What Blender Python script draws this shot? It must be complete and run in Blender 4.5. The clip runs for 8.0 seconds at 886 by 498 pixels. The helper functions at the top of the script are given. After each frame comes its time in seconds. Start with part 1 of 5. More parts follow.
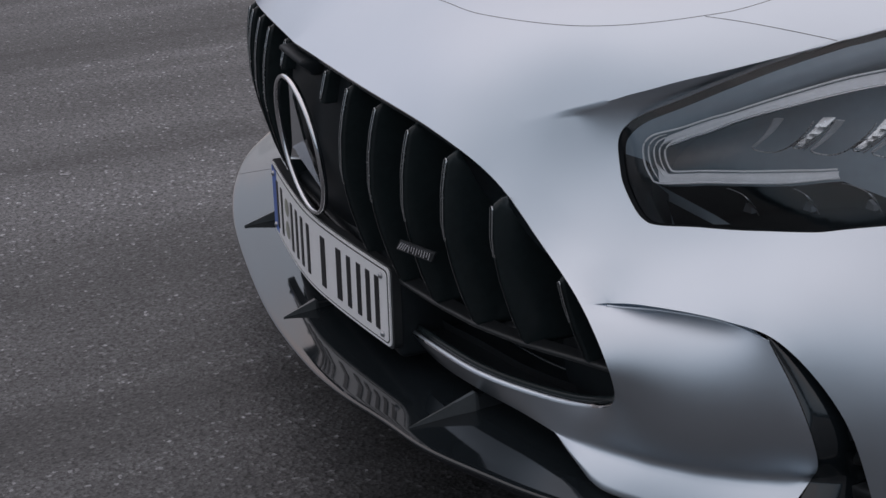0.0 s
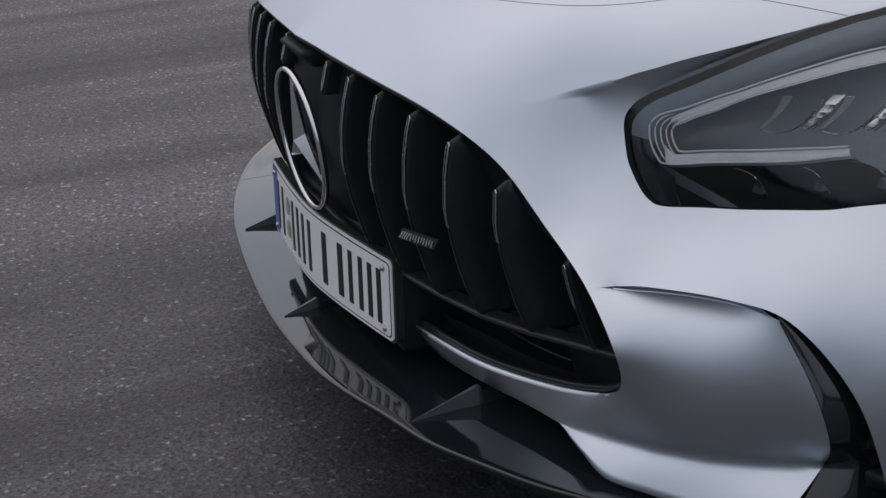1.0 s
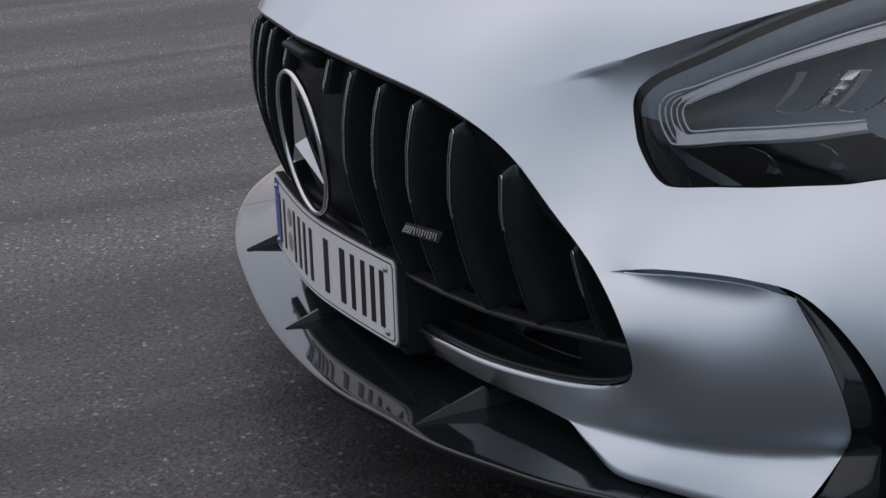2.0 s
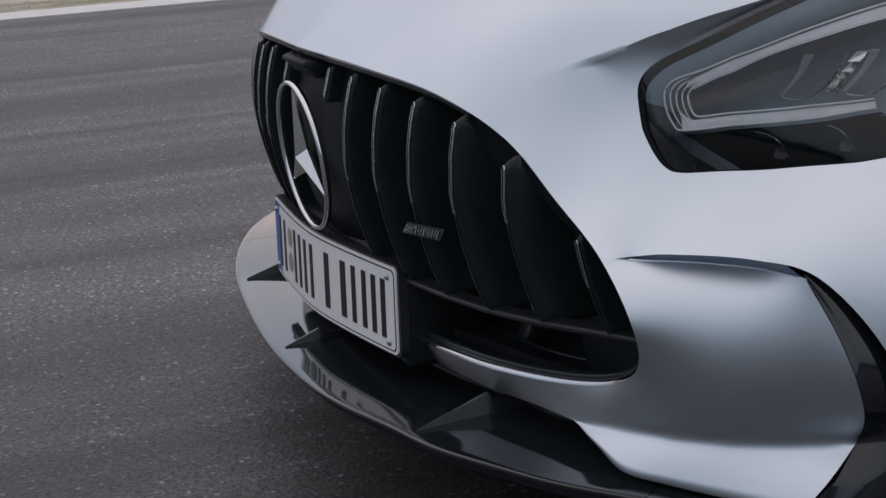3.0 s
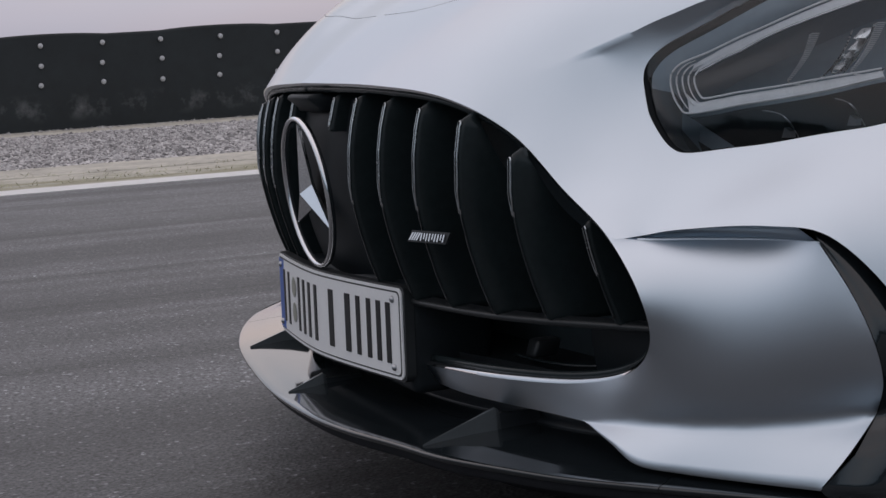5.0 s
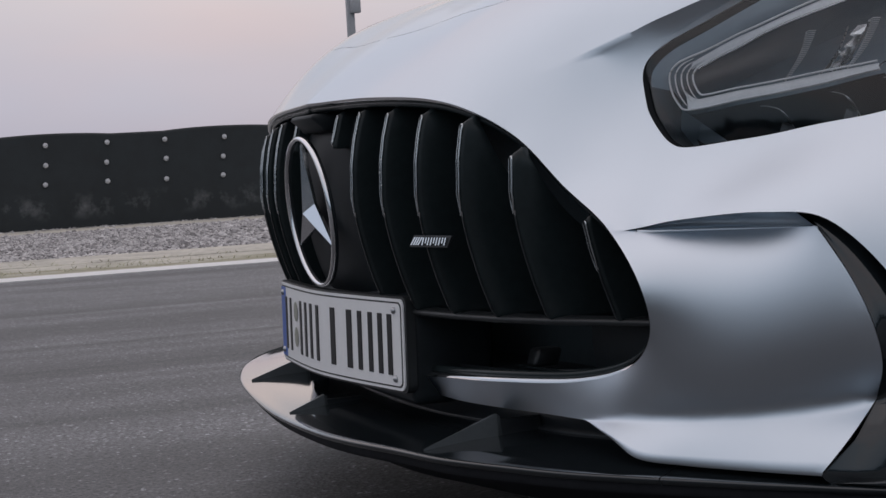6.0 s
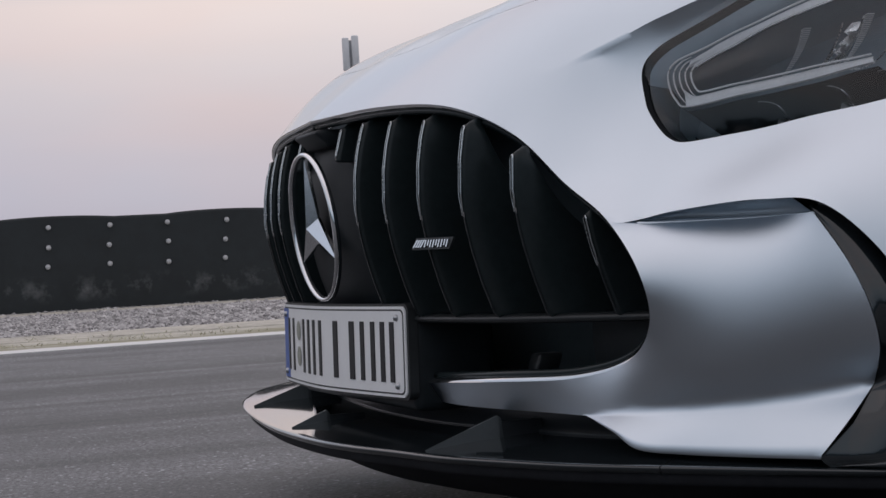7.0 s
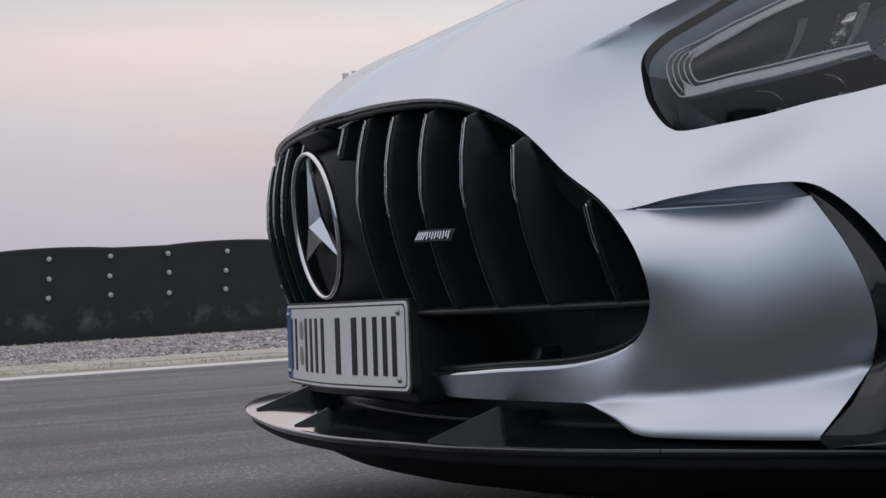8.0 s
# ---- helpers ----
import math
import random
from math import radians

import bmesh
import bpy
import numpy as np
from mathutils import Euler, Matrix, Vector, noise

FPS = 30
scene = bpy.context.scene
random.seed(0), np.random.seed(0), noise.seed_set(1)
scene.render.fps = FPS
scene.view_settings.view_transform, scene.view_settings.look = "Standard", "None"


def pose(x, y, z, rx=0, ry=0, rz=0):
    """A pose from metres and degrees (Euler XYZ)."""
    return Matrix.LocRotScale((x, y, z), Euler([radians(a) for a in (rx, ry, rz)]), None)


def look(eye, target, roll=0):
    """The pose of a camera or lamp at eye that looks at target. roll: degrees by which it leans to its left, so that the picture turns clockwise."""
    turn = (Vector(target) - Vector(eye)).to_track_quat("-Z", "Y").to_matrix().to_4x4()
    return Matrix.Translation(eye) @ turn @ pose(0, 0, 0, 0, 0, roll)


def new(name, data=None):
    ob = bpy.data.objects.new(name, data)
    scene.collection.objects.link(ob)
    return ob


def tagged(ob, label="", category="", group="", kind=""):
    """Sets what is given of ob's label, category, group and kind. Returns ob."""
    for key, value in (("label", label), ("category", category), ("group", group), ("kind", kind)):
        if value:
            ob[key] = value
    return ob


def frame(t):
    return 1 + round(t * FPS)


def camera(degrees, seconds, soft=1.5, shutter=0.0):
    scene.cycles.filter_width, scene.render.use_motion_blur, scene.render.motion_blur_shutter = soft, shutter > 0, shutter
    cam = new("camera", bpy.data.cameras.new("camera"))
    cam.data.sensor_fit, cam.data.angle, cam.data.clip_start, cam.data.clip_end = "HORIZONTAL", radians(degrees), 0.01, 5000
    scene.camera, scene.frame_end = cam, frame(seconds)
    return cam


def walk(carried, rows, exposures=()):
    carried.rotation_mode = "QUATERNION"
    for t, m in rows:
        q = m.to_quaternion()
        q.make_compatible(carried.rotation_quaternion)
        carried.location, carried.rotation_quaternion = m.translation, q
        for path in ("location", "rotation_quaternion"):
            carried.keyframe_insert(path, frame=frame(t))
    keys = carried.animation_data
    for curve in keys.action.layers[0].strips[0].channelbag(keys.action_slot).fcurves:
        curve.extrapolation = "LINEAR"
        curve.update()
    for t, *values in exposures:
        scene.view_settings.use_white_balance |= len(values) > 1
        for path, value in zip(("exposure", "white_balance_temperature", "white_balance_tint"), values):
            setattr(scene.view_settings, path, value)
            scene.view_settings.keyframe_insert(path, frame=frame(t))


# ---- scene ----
cam = camera(28.4, 8.0)
PATH = [
    (0, (2.272, -0.643, 1.186), (0.519, -0.013, 0.458), -3.1),
    (0.5, (2.267, -0.64, 1.164), (0.508, -0.011, 0.448), -3.2),
    (1, (2.259, -0.638, 1.109), (0.488, -0.006, 0.428), -3.2),
    (1.5, (2.245, -0.632, 1.047), (0.459, 0.003, 0.41), -3.3),
    (3, (2.231, -0.634, 0.857), (0.4, 0.017, 0.387), -3.4),
    (3.5, (2.23, -0.637, 0.794), (0.387, 0.02, 0.382), -3.5),
    (4, (2.231, -0.64, 0.734), (0.377, 0.022, 0.381), -3.5),
    (4.5, (2.234, -0.646, 0.676), (0.371, 0.022, 0.386), -3.6),
    (6, (2.26, -0.668, 0.497), (0.383, 0.015, 0.398), -3.4),
    (6.5, (2.272, -0.675, 0.443), (0.393, 0.01, 0.401), -3.3),
    (7, (2.282, -0.683, 0.395), (0.404, 0.005, 0.401), -3.3),
    (7.5, (2.291, -0.69, 0.358), (0.414, -0.001, 0.396), -3.3),
    (8, (2.298, -0.694, 0.344), (0.421, -0.004, 0.391), -3.3),
]
walk(cam, [(t, look(eye, target, roll)) for t, eye, target, roll in PATH])

# ---- light ----
world = bpy.data.worlds.new("dusk_sky")
scene.world = world
world.use_nodes = True


def link(tree, a, b):
    tree.links.new(a, b)


def sky_nodes():
    nt = world.node_tree
    nt.nodes.clear()
    out = nt.nodes.new("ShaderNodeOutputWorld")
    back = nt.nodes.new("ShaderNodeBackground")
    sky = nt.nodes.new("ShaderNodeTexSky")
    sky.sky_type = "NISHITA"
    sky.sun_disc = False
    sky.sun_elevation = radians(14)
    sky.sun_rotation = radians(-75)
    sky.air_density, sky.dust_density, sky.ozone_density = 1.0, 3.0, 1.0
    dim = nt.nodes.new("ShaderNodeMix")
    dim.data_type, dim.blend_type = "RGBA", "MULTIPLY"
    dim.inputs[0].default_value = 1.0
    dim.inputs[7].default_value = (0.07, 0.07, 0.07, 1)
    coord = nt.nodes.new("ShaderNodeTexCoord")
    part_xyz = nt.nodes.new("ShaderNodeSeparateXYZ")
    warm_keys = [(0.0, (0.38, 0.40, 0.50)), (0.03, (0.49, 0.505, 0.625)), (0.06, (0.56, 0.55, 0.66)), (0.10, (0.685, 0.64, 0.71)), (0.148, (0.83, 0.77, 0.795)),
                 (0.162, (0.75, 0.735, 0.79)), (0.178, (0.68, 0.705, 0.785)), (0.31, (0.58, 0.64, 0.79)), (0.40, (0.60, 0.66, 0.80)), (0.46, (0.885, 0.79, 0.82)), (0.6, (0.88, 0.785, 0.815)), (1.0, (0.785, 0.73, 0.77))]
    cool_keys = [(0.0, (0.13, 0.18, 0.25)), (0.06, (0.27, 0.345, 0.445)), (0.16, (0.48, 0.56, 0.66)), (0.30, (0.61, 0.66, 0.735)), (0.42, (0.69, 0.70, 0.76)), (0.6, (0.735, 0.715, 0.76)), (1.0, (0.785, 0.73, 0.77))]

    def ramp_of(keys):
        r = nt.nodes.new("ShaderNodeValToRGB")
        while len(r.color_ramp.elements) < len(keys):
            r.color_ramp.elements.new(0.5)
        for e, (p, c) in zip(r.color_ramp.elements, keys):
            e.position, e.color = p, (*c, 1)
        link(nt, part_xyz.outputs[2], r.inputs[0])
        return r.outputs[0]

    # the west, beyond the barrier, still glows
    west = nt.nodes.new("ShaderNodeVectorMath")
    west.operation = "DOT_PRODUCT"
    west.inputs[1].default_value = (-0.95, 0.25, 0.15)
    glow = nt.nodes.new("ShaderNodeMapRange")
    glow.interpolation_type = "SMOOTHSTEP"
    glow.inputs[1].default_value, glow.inputs[2].default_value = -0.2, 0.75
    sides = nt.nodes.new("ShaderNodeMix")
    sides.data_type = "RGBA"
    link(nt, coord.outputs["Generated"], west.inputs[0])
    link(nt, west.outputs["Value"], glow.inputs[0])
    link(nt, glow.outputs[0], sides.inputs[0])
    link(nt, ramp_of(cool_keys), sides.inputs[6])
    link(nt, ramp_of(warm_keys), sides.inputs[7])
    cloud = nt.nodes.new("ShaderNodeTexNoise")
    cloud.inputs["Scale"].default_value = 2.2
    cloud.inputs["Detail"].default_value = 4
    stretch = nt.nodes.new("ShaderNodeMapping")
    stretch.inputs["Scale"].default_value = (1, 1, 4)
    tone = nt.nodes.new("ShaderNodeMapRange")
    tone.inputs["From Min"].default_value, tone.inputs["From Max"].default_value = 0.3, 0.7
    tone.inputs["To Min"].default_value, tone.inputs["To Max"].default_value = 0.93, 1.05
    veil = nt.nodes.new("ShaderNodeMix")
    veil.data_type, veil.blend_type = "RGBA", "MULTIPLY"
    veil.inputs[0].default_value = 1.0
    drift = nt.nodes.new("ShaderNodeTexNoise")
    drift.inputs["Scale"].default_value = 3.0
    drift.inputs["Detail"].default_value = 3
    link(nt, stretch.outputs[0], drift.inputs["Vector"])
    hue = nt.nodes.new("ShaderNodeValToRGB")
    for e, (k, c) in zip(hue.color_ramp.elements, ((0.38, (1.04, 0.985, 0.98, 1)), (0.62, (0.95, 1.0, 1.03, 1)))):
        e.position, e.color = k, c
    link(nt, drift.outputs[0], hue.inputs[0])
    blush = nt.nodes.new("ShaderNodeMix")
    blush.data_type, blush.blend_type = "RGBA", "MULTIPLY"
    blush.inputs[0].default_value = 1.0
    mix = nt.nodes.new("ShaderNodeMix")
    mix.data_type = "RGBA"
    mix.inputs[0].default_value = 0.975
    link(nt, coord.outputs["Generated"], part_xyz.inputs[0])
    link(nt, coord.outputs["Generated"], stretch.inputs[0])
    link(nt, stretch.outputs[0], cloud.inputs["Vector"])
    link(nt, cloud.outputs[0], tone.inputs[0])
    link(nt, sides.outputs[2], veil.inputs[6])
    link(nt, tone.outputs[0], veil.inputs[7])
    link(nt, sky.outputs[0], dim.inputs[6])
    link(nt, dim.outputs[2], mix.inputs[6])
    link(nt, veil.outputs[2], blush.inputs[6])
    link(nt, hue.outputs[0], blush.inputs[7])
    link(nt, blush.outputs[2], mix.inputs[7])
    link(nt, mix.outputs[2], back.inputs[0])
    back.inputs[1].default_value = 1.0
    link(nt, back.outputs[0], out.inputs[0])


sky_nodes()
sun = new("sun", bpy.data.lights.new("sun", "SUN"))
sun.data.energy, sun.data.angle, sun.data.color = 0.4, radians(110), (0.96, 0.96, 1.0)
sun.matrix_world = look((-3, 0.6, 8), (0, 0, 0))
scene.view_settings.exposure = -0.25


# ---- materials ----
def material(name, color, rough=0.5, metal=0.0, spots=0.0, scale=20.0, bump=0.0, bump_scale=200.0, coat=0.0, rough_var=0.0, fine=6.0):
    """A plain surface with tone variation at two scales and fine relief."""
    m = bpy.data.materials.new(name)
    m.use_nodes = True
    nt = m.node_tree
    b = nt.nodes["Principled BSDF"]
    b.inputs["Base Color"].default_value = (*color, 1)
    b.inputs["Roughness"].default_value = rough
    b.inputs["Metallic"].default_value = metal
    b.inputs["Coat Weight"].default_value = coat
    b.inputs["Coat Roughness"].default_value = 0.04
    c = nt.nodes.new("ShaderNodeTexCoord")
    if spots or rough_var:
        n1, n2 = nt.nodes.new("ShaderNodeTexNoise"), nt.nodes.new("ShaderNodeTexNoise")
        n1.inputs["Scale"].default_value, n2.inputs["Scale"].default_value = scale, scale * fine
        n1.inputs["Detail"].default_value = n2.inputs["Detail"].default_value = 3
        add = nt.nodes.new("ShaderNodeMath")
        add.operation = "ADD"
        for n, k in ((n1, 0), (n2, 1)):
            link(nt, c.outputs["Object"], n.inputs["Vector"])
            link(nt, n.outputs[0], add.inputs[k])
        if spots:
            r = nt.nodes.new("ShaderNodeMapRange")
            r.inputs[1].default_value, r.inputs[2].default_value = 0.6, 1.4
            r.inputs[3].default_value, r.inputs[4].default_value = 1 - spots, 1 + spots
            x = nt.nodes.new("ShaderNodeMix")
            x.data_type, x.blend_type = "RGBA", "MULTIPLY"
            x.inputs[0].default_value = 1
            x.inputs[6].default_value = (*color, 1)
            link(nt, add.outputs[0], r.inputs[0])
            link(nt, r.outputs[0], x.inputs[7])
            link(nt, x.outputs[2], b.inputs["Base Color"])
        if rough_var:
            r = nt.nodes.new("ShaderNodeMapRange")
            r.inputs[1].default_value, r.inputs[2].default_value = 0.6, 1.4
            r.inputs[3].default_value, r.inputs[4].default_value = rough - rough_var, rough + rough_var
            link(nt, add.outputs[0], r.inputs[0])
            link(nt, r.outputs[0], b.inputs["Roughness"])
    if bump:
        n = nt.nodes.new("ShaderNodeTexNoise")
        n.inputs["Scale"].default_value, n.inputs["Detail"].default_value = bump_scale, 4
        u = nt.nodes.new("ShaderNodeBump")
        u.inputs["Strength"].default_value, u.inputs["Distance"].default_value = bump, 0.002
        link(nt, c.outputs["Object"], n.inputs["Vector"])
        link(nt, n.outputs[0], u.inputs["Height"])
        link(nt, u.outputs[0], b.inputs["Normal"])
    return m




def paint_material():
    """Metallic silver: an even flake gloss without wide tails under a thin clear coat."""
    m = material("silver_paint", (0.69, 0.757, 0.823), 0.46, 1.0, spots=0.015, scale=3, rough_var=0.02)
    nt = m.node_tree
    b, out = nt.nodes["Principled BSDF"], nt.nodes["Material Output"]
    flake, coat = nt.nodes.new("ShaderNodeBsdfAnisotropic"), nt.nodes.new("ShaderNodeBsdfAnisotropic")
    flake.distribution = "BECKMANN"
    link(nt, b.inputs["Base Color"].links[0].from_socket, flake.inputs["Color"])
    link(nt, b.inputs["Roughness"].links[0].from_socket, flake.inputs["Roughness"])
    coat.inputs["Roughness"].default_value = 0.06
    fres, mix = nt.nodes.new("ShaderNodeFresnel"), nt.nodes.new("ShaderNodeMixShader")
    fres.inputs["IOR"].default_value = 1.16
    link(nt, fres.outputs[0], mix.inputs[0])
    link(nt, flake.outputs[0], mix.inputs[1])
    link(nt, coat.outputs[0], mix.inputs[2])
    link(nt, mix.outputs[0], out.inputs[0])
    nt.nodes.remove(b)
    return m


PAINT = paint_material()
SLAT = material("slat_black", (0.017, 0.024, 0.026), 0.22, 0.0, spots=0.15, scale=20, rough_var=0.05)
GLOSS = material("gloss_black", (0.013, 0.017, 0.020), 0.07, 0.0, spots=0.1, scale=8, rough_var=0.02, coat=0.6)
SLAT.node_tree.nodes["Principled BSDF"].inputs["Specular IOR Level"].default_value = 0.28
SATIN = material("satin_black", (0.020, 0.023, 0.025), 0.38, 0.0, spots=0.15, scale=30, bump=0.05)
DUCT_BLACK = material("duct_black", (0.042, 0.055, 0.062), 0.3, 0.0, spots=0.15, scale=20)
FIN = material("fin_grey", (0.070, 0.080, 0.085), 0.34, 0.0, spots=0.12, scale=30, coat=0.2)
INSERT = material("insert_black", (0.019, 0.025, 0.028), 0.2, 0.0, spots=0.12, scale=12, rough_var=0.03, coat=0.3)
WALL = material("wall_black", (0.024, 0.028, 0.032), 0.3, 0.0, spots=0.15, scale=20)
DARK = material("dark_plastic", (0.018, 0.021, 0.024), 0.6, 0.0, spots=0.2, scale=30)
UNDER = material("dull_black", (0.026, 0.027, 0.031), 0.6, 0.0, spots=0.2, scale=20)
CHROME = material("chrome", (0.80, 0.81, 0.83), 0.12, 1.0, rough_var=0.03)
INLAY = material("dark_chrome", (0.54, 0.57, 0.58), 0.25, 1.0, rough_var=0.05)
STEEL = material("dull_steel", (0.45, 0.46, 0.48), 0.35, 1.0, rough_var=0.05)
PLATE = material("plate_white", (0.91, 0.92, 0.93), 0.45, 0.0, spots=0.03, scale=40, coat=0.2)
PLATE_BLUE = material("plate_blue", (0.028, 0.12, 0.50), 0.3, 0.0, spots=0.05)
UNDER.node_tree.nodes["Principled BSDF"].inputs["Specular IOR Level"].default_value = 0.12
INK = material("plate_ink", (0.012, 0.013, 0.015), 0.4)
SEAL = material("plate_seal", (0.33, 0.34, 0.29), 0.5, spots=0.2, scale=300)
# darkened copy of the housing for the lower wall, shade put into its colour
LAMP_LOW_SHADE = material("lamp_low_shade", (0.022, 0.028, 0.033), 0.35, 0.0, spots=0.1, scale=20)
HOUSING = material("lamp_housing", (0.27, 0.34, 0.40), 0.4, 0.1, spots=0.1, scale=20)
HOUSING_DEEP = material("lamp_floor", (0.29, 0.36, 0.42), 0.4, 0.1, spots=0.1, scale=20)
RIBBED = material("clear_ribbed_bar", (0.50, 0.55, 0.60), 0.25, 0.0, spots=0.1, scale=60, coat=0.5)
LAMP_BLACK = material("lamp_rim", (0.006, 0.008, 0.010), 0.6, 0.0, spots=0.1)
LAMP_BLACK.node_tree.nodes["Principled BSDF"].inputs["Specular IOR Level"].default_value = 0.12
TRAY = material("matt_black_tray", (0.012, 0.016, 0.019), 0.5, 0.0, spots=0.2, scale=60)
TRAY.node_tree.nodes["Principled BSDF"].inputs["Specular IOR Level"].default_value = 0.2
FROST = material("frosted_bar", (0.88, 0.90, 0.94), 0.4, 0.0, spots=0.08, scale=60, coat=0.3)
LAMP_CHROME = material("lamp_chrome", (0.86, 0.88, 0.90), 0.28, 1.0, rough_var=0.08, scale=60)
GUIDE = material("light_guide", (0.89, 0.91, 0.94), 0.25, 0.0, spots=0.08, scale=60, coat=0.5)
WHITE_LINE = material("line_paint", (0.72, 0.72, 0.71), 0.6, spots=0.12, scale=3, bump=0.3, bump_scale=300)
CONCRETE = material("concrete", (0.49, 0.465, 0.405), 0.85, spots=0.35, scale=2.5, bump=0.4, bump_scale=90)
BELT_PLAIN = material("rubber_belt", (0.0135, 0.0185, 0.021), 0.6, spots=0.3, scale=1.3, bump=0.3, bump_scale=60)
TYRE = material("tyre_rubber", (0.02, 0.02, 0.021), 0.75, spots=0.2, scale=8)
BOLT = material("bolt_washer", (0.55, 0.56, 0.58), 0.6, 0.0, spots=0.15, scale=30)
MAST = material("mast_grey", (0.40, 0.41, 0.43), 0.6, spots=0.1, scale=2)
ANTENNA = material("antenna_white", (0.85, 0.85, 0.86), 0.5, spots=0.05, scale=2)


def belt_material():
    """Black rubber with pale scuffs along its lower third."""
    m = BELT_PLAIN
    nt = m.node_tree
    b = nt.nodes["Principled BSDF"]
    before = b.inputs["Base Color"].links[0].from_socket
    c = nt.nodes.new("ShaderNodeTexCoord")
    split = nt.nodes.new("ShaderNodeSeparateXYZ")
    link(nt, c.outputs["Object"], split.inputs[0])
    band = nt.nodes.new("ShaderNodeValToRGB")
    band.color_ramp.elements.new(0.5)
    for e, (p, v) in zip(band.color_ramp.elements, ((0.08, 0.0), (0.24, 1.0), (0.42, 0.0))):
        e.position, e.color = p, (v, v, v, 1)
    link(nt, split.outputs[2], band.inputs[0])
    n = nt.nodes.new("ShaderNodeTexNoise")
    n.inputs["Scale"].default_value, n.inputs["Detail"].default_value, n.inputs["Roughness"].default_value = 3.2, 6, 0.65
    link(nt, c.outputs["Object"], n.inputs["Vector"])
    r = nt.nodes.new("ShaderNodeMapRange")
    r.inputs[1].default_value, r.inputs[2].default_value = 0.50, 0.72
    link(nt, n.outputs[0], r.inputs[0])
    t = nt.nodes.new("ShaderNodeMath")
    t.operation = "MULTIPLY"
    link(nt, band.outputs[0], t.inputs[0])
    link(nt, r.outputs[0], t.inputs[1])
    x = nt.nodes.new("ShaderNodeMix")
    x.data_type = "RGBA"
    x.inputs[7].default_value = (0.16, 0.165, 0.17, 1)
    link(nt, t.outputs[0], x.inputs[0])
    link(nt, before, x.inputs[6])
    link(nt, x.outputs[2], b.inputs["Base Color"])
    return m


BELT = belt_material()


def glass_material():
    """A thin clear cover: see-through, with a mirror gloss that grows at a slant."""
    m = bpy.data.materials.new("lamp_glass")
    m.use_nodes = True
    nt = m.node_tree
    nt.nodes.clear()
    out = nt.nodes.new("ShaderNodeOutputMaterial")
    clear, gloss = nt.nodes.new("ShaderNodeBsdfTransparent"), nt.nodes.new("ShaderNodeBsdfGlossy")
    clear.inputs[0].default_value = (0.90, 0.92, 0.93, 1)
    gloss.inputs["Roughness"].default_value = 0.03
    fres, mix = nt.nodes.new("ShaderNodeFresnel"), nt.nodes.new("ShaderNodeMixShader")
    fres.inputs["IOR"].default_value = 1.6
    link(nt, fres.outputs[0], mix.inputs[0])
    link(nt, clear.outputs[0], mix.inputs[1])
    link(nt, gloss.outputs[0], mix.inputs[2])
    link(nt, mix.outputs[0], out.inputs[0])
    return m


GLASS = glass_material()


